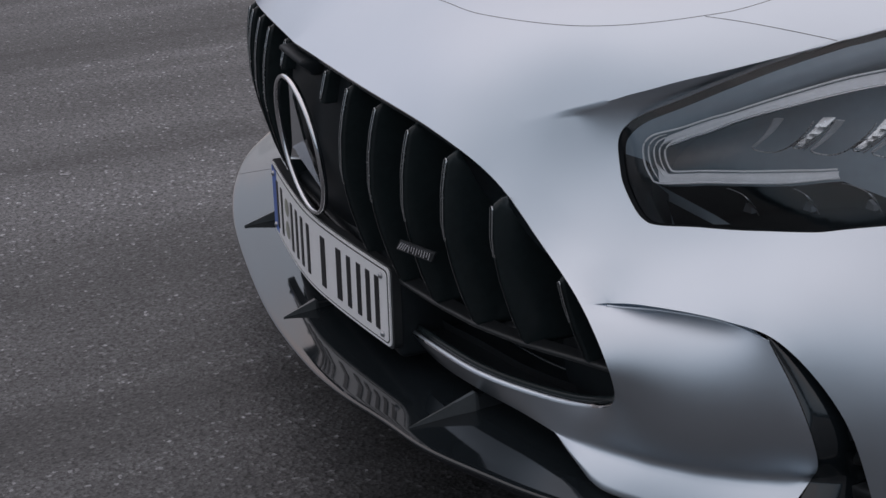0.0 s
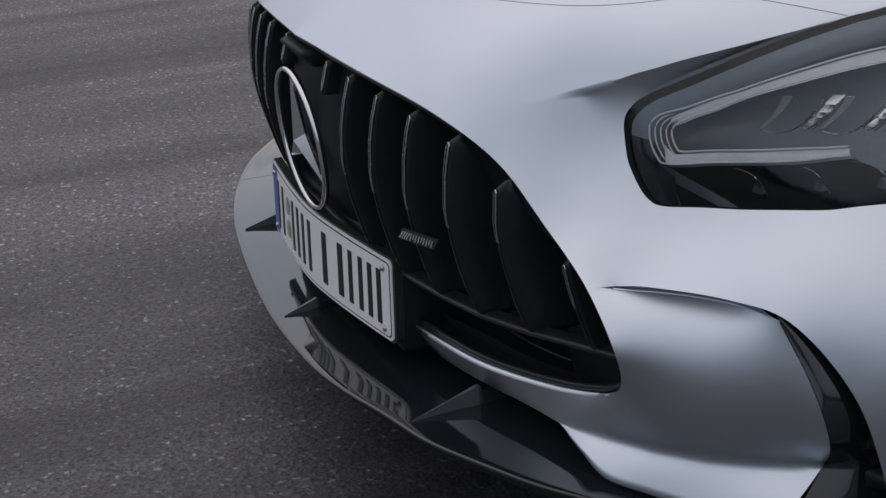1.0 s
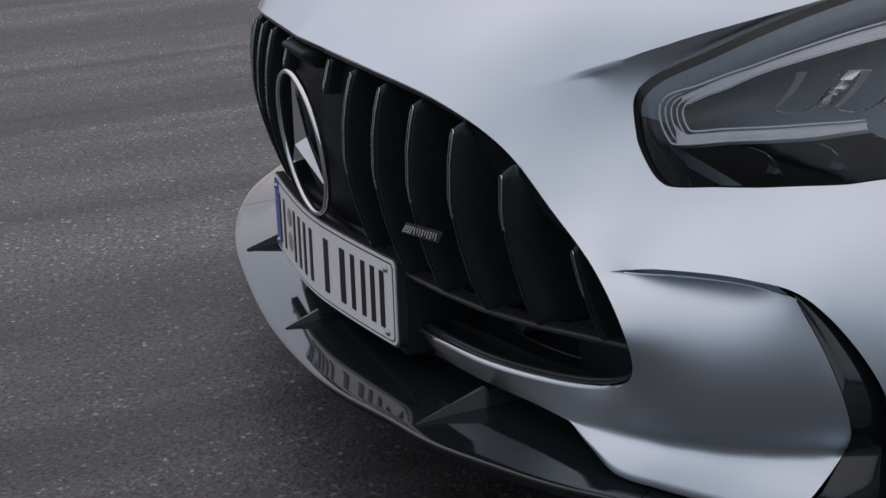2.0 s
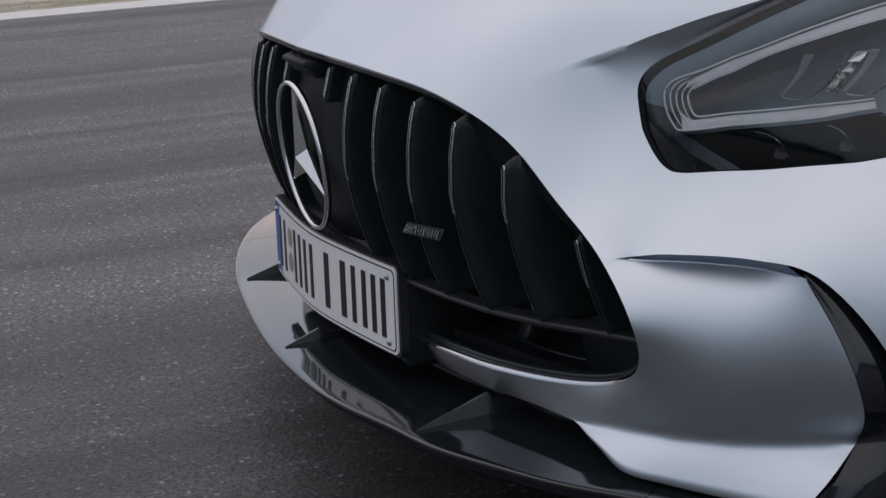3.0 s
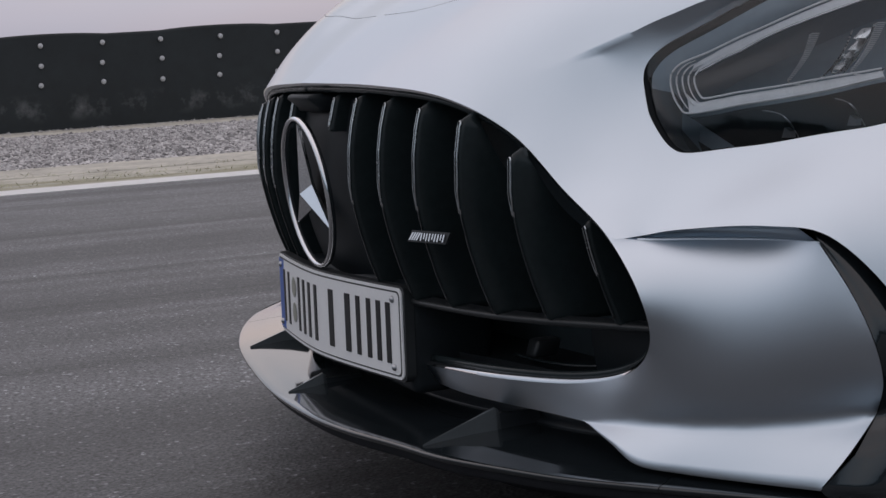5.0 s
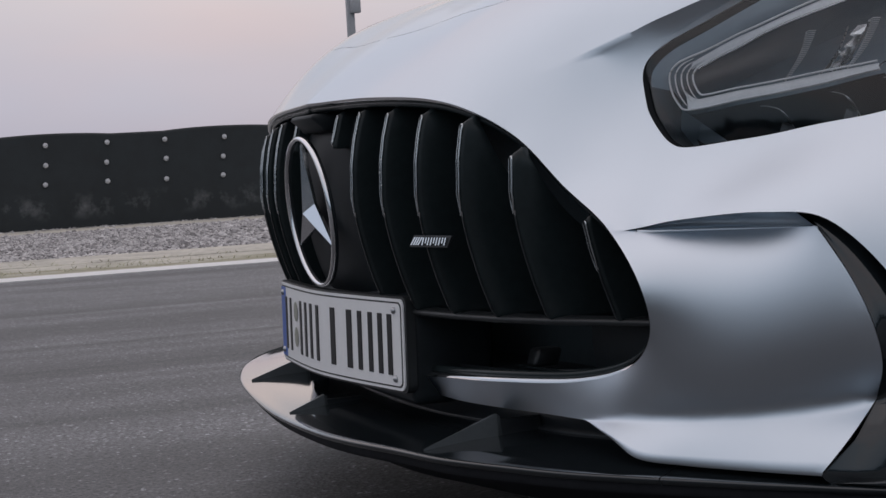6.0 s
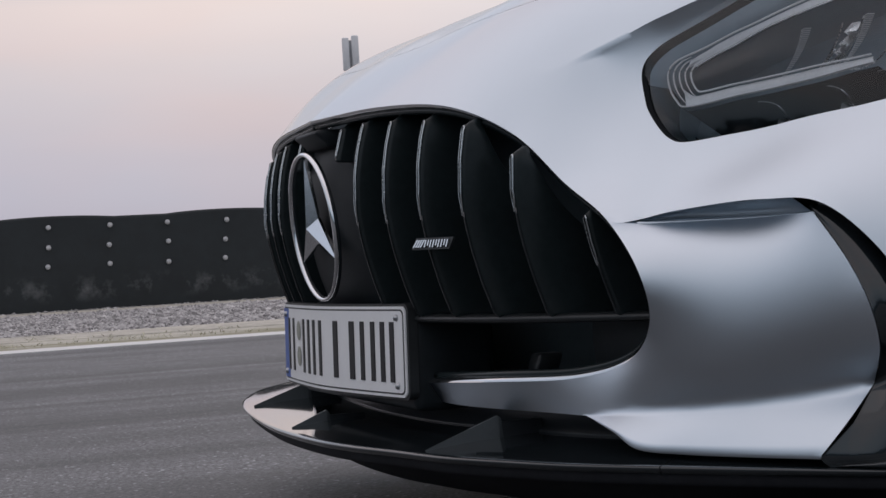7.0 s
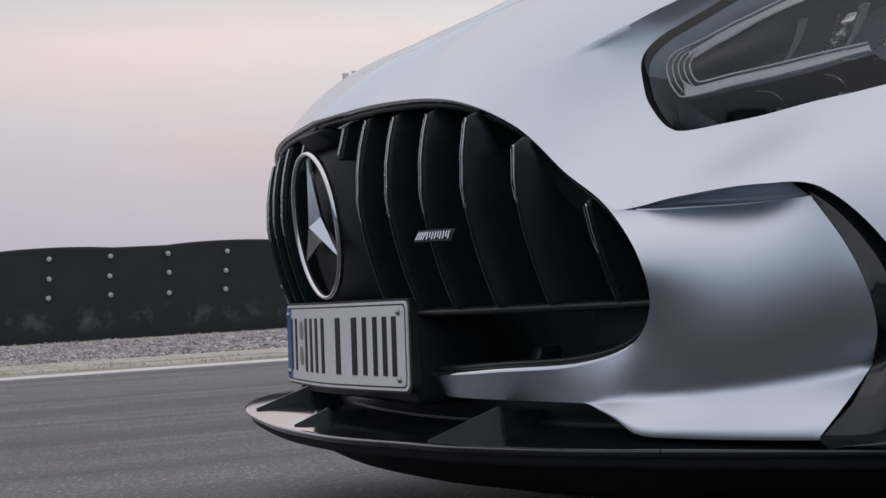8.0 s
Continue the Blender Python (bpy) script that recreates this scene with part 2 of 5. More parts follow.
def asphalt_material():
    """Worn track asphalt: aggregate speckle, soft patches, and rubber streaks that run along y."""
    m = bpy.data.materials.new("asphalt")
    m.use_nodes = True
    nt = m.node_tree
    b = nt.nodes["Principled BSDF"]
    c = nt.nodes.new("ShaderNodeTexCoord")

    def tex(kind, scale, stretch=None):
        n = nt.nodes.new(kind)
        n.inputs["Scale"].default_value = scale
        if stretch:
            q = nt.nodes.new("ShaderNodeMapping")
            q.inputs["Scale"].default_value = stretch
            q.inputs["Rotation"].default_value = (0, 0, radians(3))
            link(nt, c.outputs["Object"], q.inputs[0])
            link(nt, q.outputs[0], n.inputs["Vector"])
        else:
            link(nt, c.outputs["Object"], n.inputs["Vector"])
        return n

    def ranged(sock, a, bb, lo, hi):
        r = nt.nodes.new("ShaderNodeMapRange")
        for k, v in enumerate((a, bb, lo, hi)):
            r.inputs[k + 1].default_value = v
        link(nt, sock, r.inputs[0])
        return r.outputs[0]

    def times(p, q):
        x = nt.nodes.new("ShaderNodeMath")
        x.operation = "MULTIPLY"
        link(nt, p, x.inputs[0])
        link(nt, q, x.inputs[1])
        return x.outputs[0]

    def steps(sock, keys):
        r = nt.nodes.new("ShaderNodeValToRGB")
        while len(r.color_ramp.elements) < len(keys):
            r.color_ramp.elements.new(0.5)
        for e, (p, c) in zip(r.color_ramp.elements, keys):
            e.position, e.color = p, (c, c, c, 1)
        link(nt, sock, r.inputs[0])
        return r.outputs[0]

    def first(sock):
        q = nt.nodes.new("ShaderNodeSeparateColor")
        link(nt, sock, q.inputs[0])
        return q.outputs[0]

    # stones of the aggregate: a few pale, some dark, most alike
    stones = tex("ShaderNodeTexVoronoi", 145)
    small = tex("ShaderNodeTexVoronoi", 330)
    speck = tex("ShaderNodeTexNoise", 75)
    speck.inputs["Detail"].default_value, speck.inputs["Roughness"].default_value = 4, 0.7
    patch = tex("ShaderNodeTexNoise", 2.2)
    patch.inputs["Detail"].default_value = 6
    streak = tex("ShaderNodeTexNoise", 1.0, (2.1, 0.10, 1))
    streak.inputs["Detail"].default_value = 4
    fine = tex("ShaderNodeTexNoise", 1.0, (9.0, 0.35, 1))
    v = steps(first(stones.outputs["Color"]), [(0.0, 0.38), (0.10, 0.76), (0.30, 0.95), (0.80, 1.04), (0.93, 1.18), (0.975, 2.0), (1.0, 3.7)])
    v = times(v, steps(first(small.outputs["Color"]), [(0.0, 0.62), (0.2, 0.93), (0.8, 1.06), (1.0, 1.6)]))
    v = times(v, ranged(stones.outputs["Distance"], 0.1, 0.65, 1.06, 0.86))
    pit = tex("ShaderNodeTexNoise", 115)
    pit.inputs["Detail"].default_value, pit.inputs["Roughness"].default_value = 5, 0.72
    v = times(v, ranged(pit.outputs[0], 0.39, 0.50, 0.24, 1.07))
    v = times(v, ranged(speck.outputs[0], 0.35, 0.65, 0.76, 1.26))
    v = times(v, ranged(patch.outputs[0], 0.35, 0.65, 0.84, 1.14))
    v = times(v, ranged(streak.outputs[0], 0.40, 0.56, 0.58, 1.10))
    v = times(v, ranged(fine.outputs[0], 0.38, 0.62, 0.86, 1.09))
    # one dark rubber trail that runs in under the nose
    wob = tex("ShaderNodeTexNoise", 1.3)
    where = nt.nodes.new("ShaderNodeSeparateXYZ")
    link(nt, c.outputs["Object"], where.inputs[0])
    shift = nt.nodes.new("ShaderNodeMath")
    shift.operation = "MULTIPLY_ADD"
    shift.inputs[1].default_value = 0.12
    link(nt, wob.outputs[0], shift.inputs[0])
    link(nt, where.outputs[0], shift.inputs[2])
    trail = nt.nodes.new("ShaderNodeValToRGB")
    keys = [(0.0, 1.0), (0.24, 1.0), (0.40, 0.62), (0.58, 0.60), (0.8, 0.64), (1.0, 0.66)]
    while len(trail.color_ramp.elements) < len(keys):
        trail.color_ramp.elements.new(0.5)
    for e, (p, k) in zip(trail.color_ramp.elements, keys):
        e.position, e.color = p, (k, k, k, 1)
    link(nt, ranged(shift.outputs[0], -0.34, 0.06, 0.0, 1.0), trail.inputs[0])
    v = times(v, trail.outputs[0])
    # narrow dark lines along the track, broken and a little wavy
    ripple = tex("ShaderNodeTexNoise", 7.0)
    ripple.inputs["Detail"].default_value = 5
    for x0, half, tone in ((-3.19, 0.045, 0.66), (-2.485, 0.035, 0.66), (-1.47, 0.07, 0.72), (-4.6, 0.05, 0.75), (-6.1, 0.06, 0.78)):
        off = nt.nodes.new("ShaderNodeMath")
        off.operation = "MULTIPLY_ADD"
        off.inputs[1].default_value = 0.10
        link(nt, ripple.outputs[0], off.inputs[0])
        link(nt, where.outputs[0], off.inputs[2])
        gap = nt.nodes.new("ShaderNodeMath")
        gap.operation = "SUBTRACT"
        gap.inputs[1].default_value = x0 + 0.05
        link(nt, off.outputs[0], gap.inputs[0])
        size = nt.nodes.new("ShaderNodeMath")
        size.operation = "ABSOLUTE"
        link(nt, gap.outputs[0], size.inputs[0])
        v = times(v, ranged(size.outputs[0], half * 0.3, half * 1.3, tone, 1.0))
    tint = nt.nodes.new("ShaderNodeMix")
    tint.data_type, tint.blend_type = "RGBA", "MULTIPLY"
    tint.inputs[0].default_value = 1
    tint.inputs[6].default_value = (0.127, 0.130, 0.136, 1)
    link(nt, v, tint.inputs[7])
    link(nt, tint.outputs[2], b.inputs["Base Color"])
    b.inputs["Roughness"].default_value = 0.58
    u = nt.nodes.new("ShaderNodeBump")
    u.inputs["Strength"].default_value, u.inputs["Distance"].default_value = 0.4, 0.003
    link(nt, stones.outputs["Distance"], u.inputs["Height"])
    link(nt, u.outputs[0], b.inputs["Normal"])
    return m


ASPHALT = asphalt_material()


def verge_material():
    """Pale concrete with olive moss and dry grass stains that thin out away from the line."""
    m = material("mossy_concrete", (0.50, 0.475, 0.41), 0.9, spots=0.3, scale=2.5, bump=0.4, bump_scale=90)
    nt = m.node_tree
    b = nt.nodes["Principled BSDF"]
    before = b.inputs["Base Color"].links[0].from_socket
    c = nt.nodes.new("ShaderNodeTexCoord")
    split = nt.nodes.new("ShaderNodeSeparateXYZ")
    link(nt, c.outputs["Object"], split.inputs[0])
    q = nt.nodes.new("ShaderNodeMapping")
    q.inputs["Scale"].default_value = (2.6, 1.1, 1)
    link(nt, c.outputs["Object"], q.inputs[0])
    n = nt.nodes.new("ShaderNodeTexNoise")
    n.inputs["Scale"].default_value, n.inputs["Detail"].default_value, n.inputs["Roughness"].default_value = 1.6, 7, 0.7
    link(nt, q.outputs[0], n.inputs["Vector"])
    near = nt.nodes.new("ShaderNodeMapRange")
    near.inputs[1].default_value, near.inputs[2].default_value = -8.75, -7.75
    near.inputs[3].default_value, near.inputs[4].default_value = -0.12, 0.10
    link(nt, split.outputs[0], near.inputs[0])
    add = nt.nodes.new("ShaderNodeMath")
    add.operation = "ADD"
    link(nt, n.outputs[0], add.inputs[0])
    link(nt, near.outputs[0], add.inputs[1])
    r = nt.nodes.new("ShaderNodeMapRange")
    r.inputs[1].default_value, r.inputs[2].default_value, r.inputs[4].default_value = 0.46, 0.66, 0.85
    link(nt, add.outputs[0], r.inputs[0])
    x = nt.nodes.new("ShaderNodeMix")
    x.data_type = "RGBA"
    x.inputs[7].default_value = (0.23, 0.22, 0.125, 1)
    link(nt, r.outputs[0], x.inputs[0])
    link(nt, before, x.inputs[6])
    link(nt, x.outputs[2], b.inputs["Base Color"])
    return m


VERGE = verge_material()
GRAVEL = material("gravel_stone", (0.395, 0.38, 0.378), 0.9, spots=0.3, scale=3, bump=0.3, bump_scale=80)
FOLIAGE = material("dark_foliage", (0.032, 0.050, 0.043), 0.8, spots=0.35, scale=0.4)
GRASS = material("dry_grass", (0.42, 0.41, 0.29), 0.9, spots=0.3, scale=6)


def island_tint(m, amount):
    """Each loose piece of a joined mesh gets its own tone."""
    nt = m.node_tree
    b = nt.nodes["Principled BSDF"]
    before = b.inputs["Base Color"].links[0].from_socket
    g = nt.nodes.new("ShaderNodeNewGeometry")
    r = nt.nodes.new("ShaderNodeMapRange")
    r.inputs[3].default_value, r.inputs[4].default_value = 1 - amount, 1 + amount
    x = nt.nodes.new("ShaderNodeMix")
    x.data_type, x.blend_type = "RGBA", "MULTIPLY"
    x.inputs[0].default_value = 1
    link(nt, g.outputs["Random Per Island"], r.inputs[0])
    link(nt, before, x.inputs[6])
    link(nt, r.outputs[0], x.inputs[7])
    link(nt, x.outputs[2], b.inputs["Base Color"])


island_tint(GRAVEL, 0.58)
island_tint(GRASS, 0.4)
island_tint(FOLIAGE, 0.4)


# ---- mesh helpers ----
def finish(name, verts, faces, mat, parent=None, label="", smooth=True):
    me = bpy.data.meshes.new(name)
    me.from_pydata([tuple(float(c) for c in v) for v in verts], [], [tuple(int(i) for i in q) for q in faces])
    me.update()
    if smooth:
        me.shade_smooth()
    me.materials.append(mat)
    ob = new(name, me)
    ob.parent = parent
    if label:
        tagged(ob, label)
    return ob


def part(name, bm, mat, parent, label="", smooth=True):
    me = bpy.data.meshes.new(name)
    bmesh.ops.recalc_face_normals(bm, faces=bm.faces)
    bm.to_mesh(me)
    bm.free()
    if smooth:
        me.shade_smooth()
    me.materials.append(mat)
    ob = new(name, me)
    ob.parent = parent
    if label:
        tagged(ob, label)
    return ob


def empty(name, parent=None):
    ob = new(name)
    ob.empty_display_size = 0.1
    ob.parent = parent
    return ob


def spline(ctrl, m=60):
    """A smooth curve through its control points."""
    c = np.array(ctrl, float)
    n = len(c)
    c = np.vstack([2 * c[0] - c[1], c, 2 * c[-1] - c[-2]])
    u = np.linspace(0, n - 1 - 1e-9, m)
    i = u.astype(int)
    t = (u - i)[:, None]
    a, b, d, e = (c[i + k] for k in range(4))
    return 0.5 * (2 * b + (d - a) * t + (2 * a - 5 * b + 4 * d - e) * t * t + (3 * b - a - 3 * d + e) * t ** 3)


def lofted(rows, close_u=False, close_v=False):
    """Verts and quads of a sheet through rows of equally many points."""
    rows = [np.asarray(r, float) for r in rows]
    n, m = len(rows), len(rows[0])
    verts = np.concatenate(rows)
    faces = []
    for i in range(n if close_u else n - 1):
        for j in range(m if close_v else m - 1):
            k, q = (i + 1) % n, (j + 1) % m
            faces.append((i * m + j, i * m + q, k * m + q, k * m + j))
    return verts, faces


def tube(path, radius, sides=8, squash=1.0, closed=False):
    """Verts and faces of a round bar along a path; radius may be a list."""
    p = np.asarray(path, float)
    n = len(p)
    rad = np.broadcast_to(radius, n)
    tan = np.gradient(p, axis=0)
    if closed:
        tan = np.roll(p, -1, 0) - np.roll(p, 1, 0)
    tan /= np.linalg.norm(tan, axis=1)[:, None] + 1e-12
    up = np.array([0.0, 0.0, 1.0])
    rows = []
    for k in range(n):
        ref = up if abs(tan[k] @ up) < 0.9 else np.array([0.0, 1.0, 0.0])
        side = np.cross(tan[k], ref)
        side /= np.linalg.norm(side)
        nor = np.cross(side, tan[k])
        a = np.arange(sides) * 2 * math.pi / sides
        rows.append(p[k] + rad[k] * (np.cos(a)[:, None] * side * squash + np.sin(a)[:, None] * nor))
    v, q = lofted(rows, close_u=closed, close_v=True)
    if not closed:
        q = q + [tuple(range(sides))[::-1], tuple((n - 1) * sides + s for s in range(sides))]
    return v, q


def box_bm(x0, x1, y0, y1, z0, z1, bevel=0.0, segments=2):
    bm = bmesh.new()
    bmesh.ops.create_cube(bm, size=1)
    for v in bm.verts:
        v.co = Vector(((x0 + x1) / 2 + v.co.x * (x1 - x0), (y0 + y1) / 2 + v.co.y * (y1 - y0), (z0 + z1) / 2 + v.co.z * (z1 - z0)))
    if bevel:
        bmesh.ops.bevel(bm, geom=bm.edges[:], offset=bevel, segments=segments, affect="EDGES", profile=0.5)
    return bm


def joined(pieces):
    """One list of verts and faces from several."""
    verts, faces, n = [], [], 0
    for v, q in pieces:
        verts.extend(v)
        faces.extend(tuple(i + n for i in face) for face in q)
        n += len(v)
    return verts, faces


def inside(pts, poly):
    """Which of the points lie in the polygon."""
    pts, poly = np.asarray(pts, float), np.asarray(poly, float)
    x, y = pts[:, 0], pts[:, 1]
    got = np.zeros(len(pts), bool)
    for (ax, ay), (bx, by) in zip(poly, np.roll(poly, -1, 0)):
        cross = (ay > y) != (by > y)
        with np.errstate(divide="ignore", invalid="ignore"):
            at = ax + (y - ay) * (bx - ax) / (by - ay)
        got ^= cross & (x < at)
    return got


def trimmed(outer, holes, step, extra=()):
    """A plane mesh inside the outline, less the holes: points, triangles."""
    from mathutils.geometry import delaunay_2d_cdt
    outer = np.asarray(outer, float)
    lo, hi = outer.min(0), outer.max(0)
    gx, gy = np.meshgrid(np.arange(lo[0] + step / 2, hi[0], step), np.arange(lo[1] + step / 2, hi[1], step))
    gx[1::2] += step / 2
    grid = np.stack([gx.ravel(), gy.ravel()], 1)
    loops = [outer] + [np.asarray(h, float) for h in holes]
    rim = np.concatenate(loops)
    keep = inside(grid, outer)
    for h in holes:
        keep &= ~inside(grid, h)
    dense = np.concatenate([h * (1 - k) + np.roll(h, -1, 0) * k for h in loops for k in (0.0, 0.25, 0.5, 0.75)])
    near = np.array([np.min(((dense - g) ** 2).sum(1)) for g in grid]) > (0.4 * step) ** 2
    grid = grid[keep & near]
    lines = []
    for line in extra:
        line = np.asarray(line, float)
        ok = inside(line, outer)
        for h in holes:
            ok &= ~inside(line, h)
        ok &= np.array([np.min(((rim - g) ** 2).sum(1)) for g in line]) > 0.0006 ** 2
        lines.append((line, ok))
    if lines:
        marks = np.concatenate([line[ok] for line, ok in lines])
        clear = np.array([np.min(((marks - g) ** 2).sum(1)) for g in grid]) > (0.25 * step) ** 2
        grid = np.concatenate([grid[clear], marks])
    pts = np.concatenate([rim, grid])
    edges, n = [], 0
    for loop in loops:
        edges += [(n + k, n + (k + 1) % len(loop)) for k in range(len(loop))]
        n += len(loop)
    n = len(pts) - (sum(int(ok.sum()) for _, ok in lines))
    for line, ok in lines:
        index = np.cumsum(ok) - 1 + n
        edges += [(int(index[k]), int(index[k + 1])) for k in range(len(line) - 1) if ok[k] and ok[k + 1]]
        n += int(ok.sum())
    v, _, f, *_ = delaunay_2d_cdt([Vector(p) for p in pts], edges, [], 0, 1e-6)
    v = np.array([tuple(p) for p in v])
    f = np.array([t for t in f])
    mid = v[f].mean(1)
    ok = inside(mid, outer)
    for h in holes:
        ok &= ~inside(mid, h)
    return v, f[ok]


# ---- the ground and the far edge of the track ----
def strip(name, x0, x1, z0, z1, mat, label, category, y0=-60.0, y1=90.0, bevel=0.0):
    ob = part(name, box_bm(x0, x1, y0, y1, z0, z1, bevel), mat, None, label, smooth=False)
    return tagged(ob, category=category, kind="structure")


def ground():
    r = 900.0
    bm = bmesh.new()
    bmesh.ops.create_grid(bm, x_segments=60, y_segments=60, size=r)
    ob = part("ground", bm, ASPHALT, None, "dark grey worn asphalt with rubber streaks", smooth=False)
    tagged(ob, category="asphalt", kind="structure")


ground()
strip("track_line", -7.56, -7.17, -0.01, 0.004, WHITE_LINE, "white painted line along the asphalt edge", "line")
strip("verge", -8.62, -7.56, -0.02, 0.003, VERGE, "dirty concrete apron with dry grass", "verge")
strip("kerb", -9.6, -8.62, -0.02, 0.009, CONCRETE, "pale concrete kerb beside the gravel", "kerb", bevel=0.01)
strip("gravel_bed", -16.0, -9.6, -0.02, 0.004, GRAVEL, "bed of grey gravel", "gravel")


strip("footing", -17.6, -16.0, -0.02, 0.006, CONCRETE, "pale concrete strip along the barrier foot", "footing")


def gravel():
    rng = np.random.default_rng(3)
    verts, faces = [], []
    base = np.array([(1, 0, 0), (-1, 0, 0), (0, 1, 0), (0, -1, 0), (0, 0, 1), (0, 0, -1)], float)
    tri = [(0, 2, 4), (2, 1, 4), (1, 3, 4), (3, 0, 4), (2, 0, 5), (1, 2, 5), (3, 1, 5), (0, 3, 5)]
    for k in range(46000):
        s = rng.uniform(0.009, 0.021) * (1.9 if rng.random() < 0.05 else 1)
        far = rng.uniform(0, 1) ** 0.9
        x = -9.58 - 6.4 * far + rng.normal(0, 0.06)
        if k < 700:
            x = -17.46 + abs(rng.normal(0, 0.22))
        c = np.array([x, rng.uniform(-3.5, 8.5), 0.005 + s * 0.15])
        a = rng.uniform(0, 6.28)
        q = base * rng.uniform(0.6, 1.2, (6, 3)) * (s, s, s * 0.55) + rng.normal(0, s * 0.15, (6, 3))
        q[:, :2] = q[:, :2] @ np.array([[math.cos(a), -math.sin(a)], [math.sin(a), math.cos(a)]])
        n = len(verts)
        verts.extend(q + c)
        faces.extend(tuple(n + i for i in t) for t in tri)
    ob = finish("gravel", verts, faces, GRAVEL, None, "loose grey gravel stones beside the track", smooth=False)
    tagged(ob, category="gravel", kind="stuff")


gravel()


def grass():
    rng = np.random.default_rng(5)
    verts, faces = [], []
    for k in range(2200):
        x = -7.62 - abs(rng.normal(0, 0.45)) if rng.random() < 0.75 else rng.uniform(-8.9, -8.5)
        y = rng.uniform(-3, 7)
        if noise.noise(Vector((x * 1.5, y * 1.2, 0))) < -0.05:
            continue
        h, a, w = rng.uniform(0.005, 0.022), rng.uniform(0, 6.28), 0.004
        d = np.array([math.cos(a), math.sin(a), 0])
        p = np.array([x, y, 0.01])
        n = len(verts)
        verts.extend([p - d * w, p + d * w, p + np.array([rng.normal(0, 0.02), rng.normal(0, 0.02), h])])
        faces.append((n, n + 1, n + 2))
    ob = finish("grass", verts, faces, GRASS, None, "short dry grass tufts along the concrete edge", smooth=False)
    tagged(ob, category="grass", kind="stuff")


grass()


# ---- the tyre barrier ----
def barrier():
    wall = empty("tyre_barrier")
    tagged(wall, "black rubber belted tyre barrier behind the gravel, scuffed low down", "barrier")
    rows = []
    ys = np.arange(-24, 34, 0.12)
    for z in (0.0, 0.04, 0.2, 0.4, 0.6, 0.8, 0.95, 1.02, 1.04, 1.05):
        row = []
        for y in ys:
            wave = 0.02 * noise.noise(Vector((y * 0.5, z * 1.5, 2.0))) + 0.012 * noise.noise(Vector((y * 2.1, z * 3, 7.0)))
            k = (y + 0.62) % 1.95
            lift = (0.028 * math.sin(min(k / 1.25, 1.0) * math.pi) ** 0.6 - 0.008 if z > 0.97 else 0)
            row.append((-17.5 + wave - (0.03 if z > 1.045 else 0.0), y, z + lift))
        rows.append(row)
    v, q = lofted(rows)
    finish("belt", v, q, BELT, wall)
    bm = bmesh.new()
    bmesh.ops.create_cone(bm, cap_ends=True, segments=14, radius1=0.03, radius2=0.024, depth=0.02)
    bmesh.ops.create_uvsphere(bm, u_segments=8, v_segments=5, radius=0.009, matrix=pose(0, 0, 0.008))
    bmesh.ops.rotate(bm, verts=bm.verts, matrix=Matrix.Rotation(radians(90), 3, "Y"))
    first = part("bolt", bm, BOLT, wall, "pale steel bolt with washer")
    first.location = (-17.475, 1.91, 0.94)
    for k in range(-9, 16):
        for n, z in enumerate((0.94, 0.72, 0.50)):
            if k == 0 and n == 0:
                continue
            ob = new("bolt", first.data)
            ob.parent = wall
            ob.location = (-17.475 + random.uniform(-0.004, 0.004), 1.91 + 0.672 * k - 0.012 * n + random.uniform(-0.012, 0.012), z + random.uniform(-0.008, 0.008))
    # stacked tyres behind the belt
    prof = [(0.20, -0.09), (0.27, -0.10), (0.31, -0.07), (0.325, 0.0), (0.31, 0.07), (0.27, 0.10), (0.20, 0.09), (0.19, 0.0)]
    seg = 28
    rings = [[(r * math.cos(a), r * math.sin(a), h) for r, h in prof] for a in np.linspace(0, 2 * math.pi, seg, endpoint=False)]
    v, q = lofted(rings, close_u=True, close_v=True)
    tyre = finish("tyre", v, q, TYRE, wall)
    tyre.location = (-17.86, 0.3, 0.1)
    for k in range(-12, 18):
        for n in range(5):
            if k == 0 and n == 0:
                continue
            ob = new("tyre", tyre.data)
            ob.parent = wall
            ob.location = (-17.86 + random.uniform(-0.01, 0.01), 0.3 + 0.672 * k + random.uniform(-0.01, 0.01), 0.1 + 0.205 * n + random.uniform(0, 0.012) + (0.02 if n == 4 and k % 3 == 0 else 0))


barrier()


def mast():
    m = empty("antenna_mast")
    m.location = (-73.4, 23.1, 0)
    tagged(m, "grey lattice mast with white panel antennas, far off", "mast")
    part("pole", box_bm(-0.16, 0.16, -0.16, 0.16, 0, 10.3, 0.03), MAST, m)
    for y0, y1, z0, z1 in ((-0.42, -0.12, 8.9, 10.4), (0.02, 0.34, 9.0, 10.5)):
        part("antenna", box_bm(0.16, 0.36, y0, y1, z0, z1, 0.06), ANTENNA, m, "white panel antenna")
    for z in (8.3, 7.4):
        part("equipment_box", box_bm(0.1, 0.4, -0.05, 0.4, z, z + 0.6, 0.05), MAST, m)


mast()

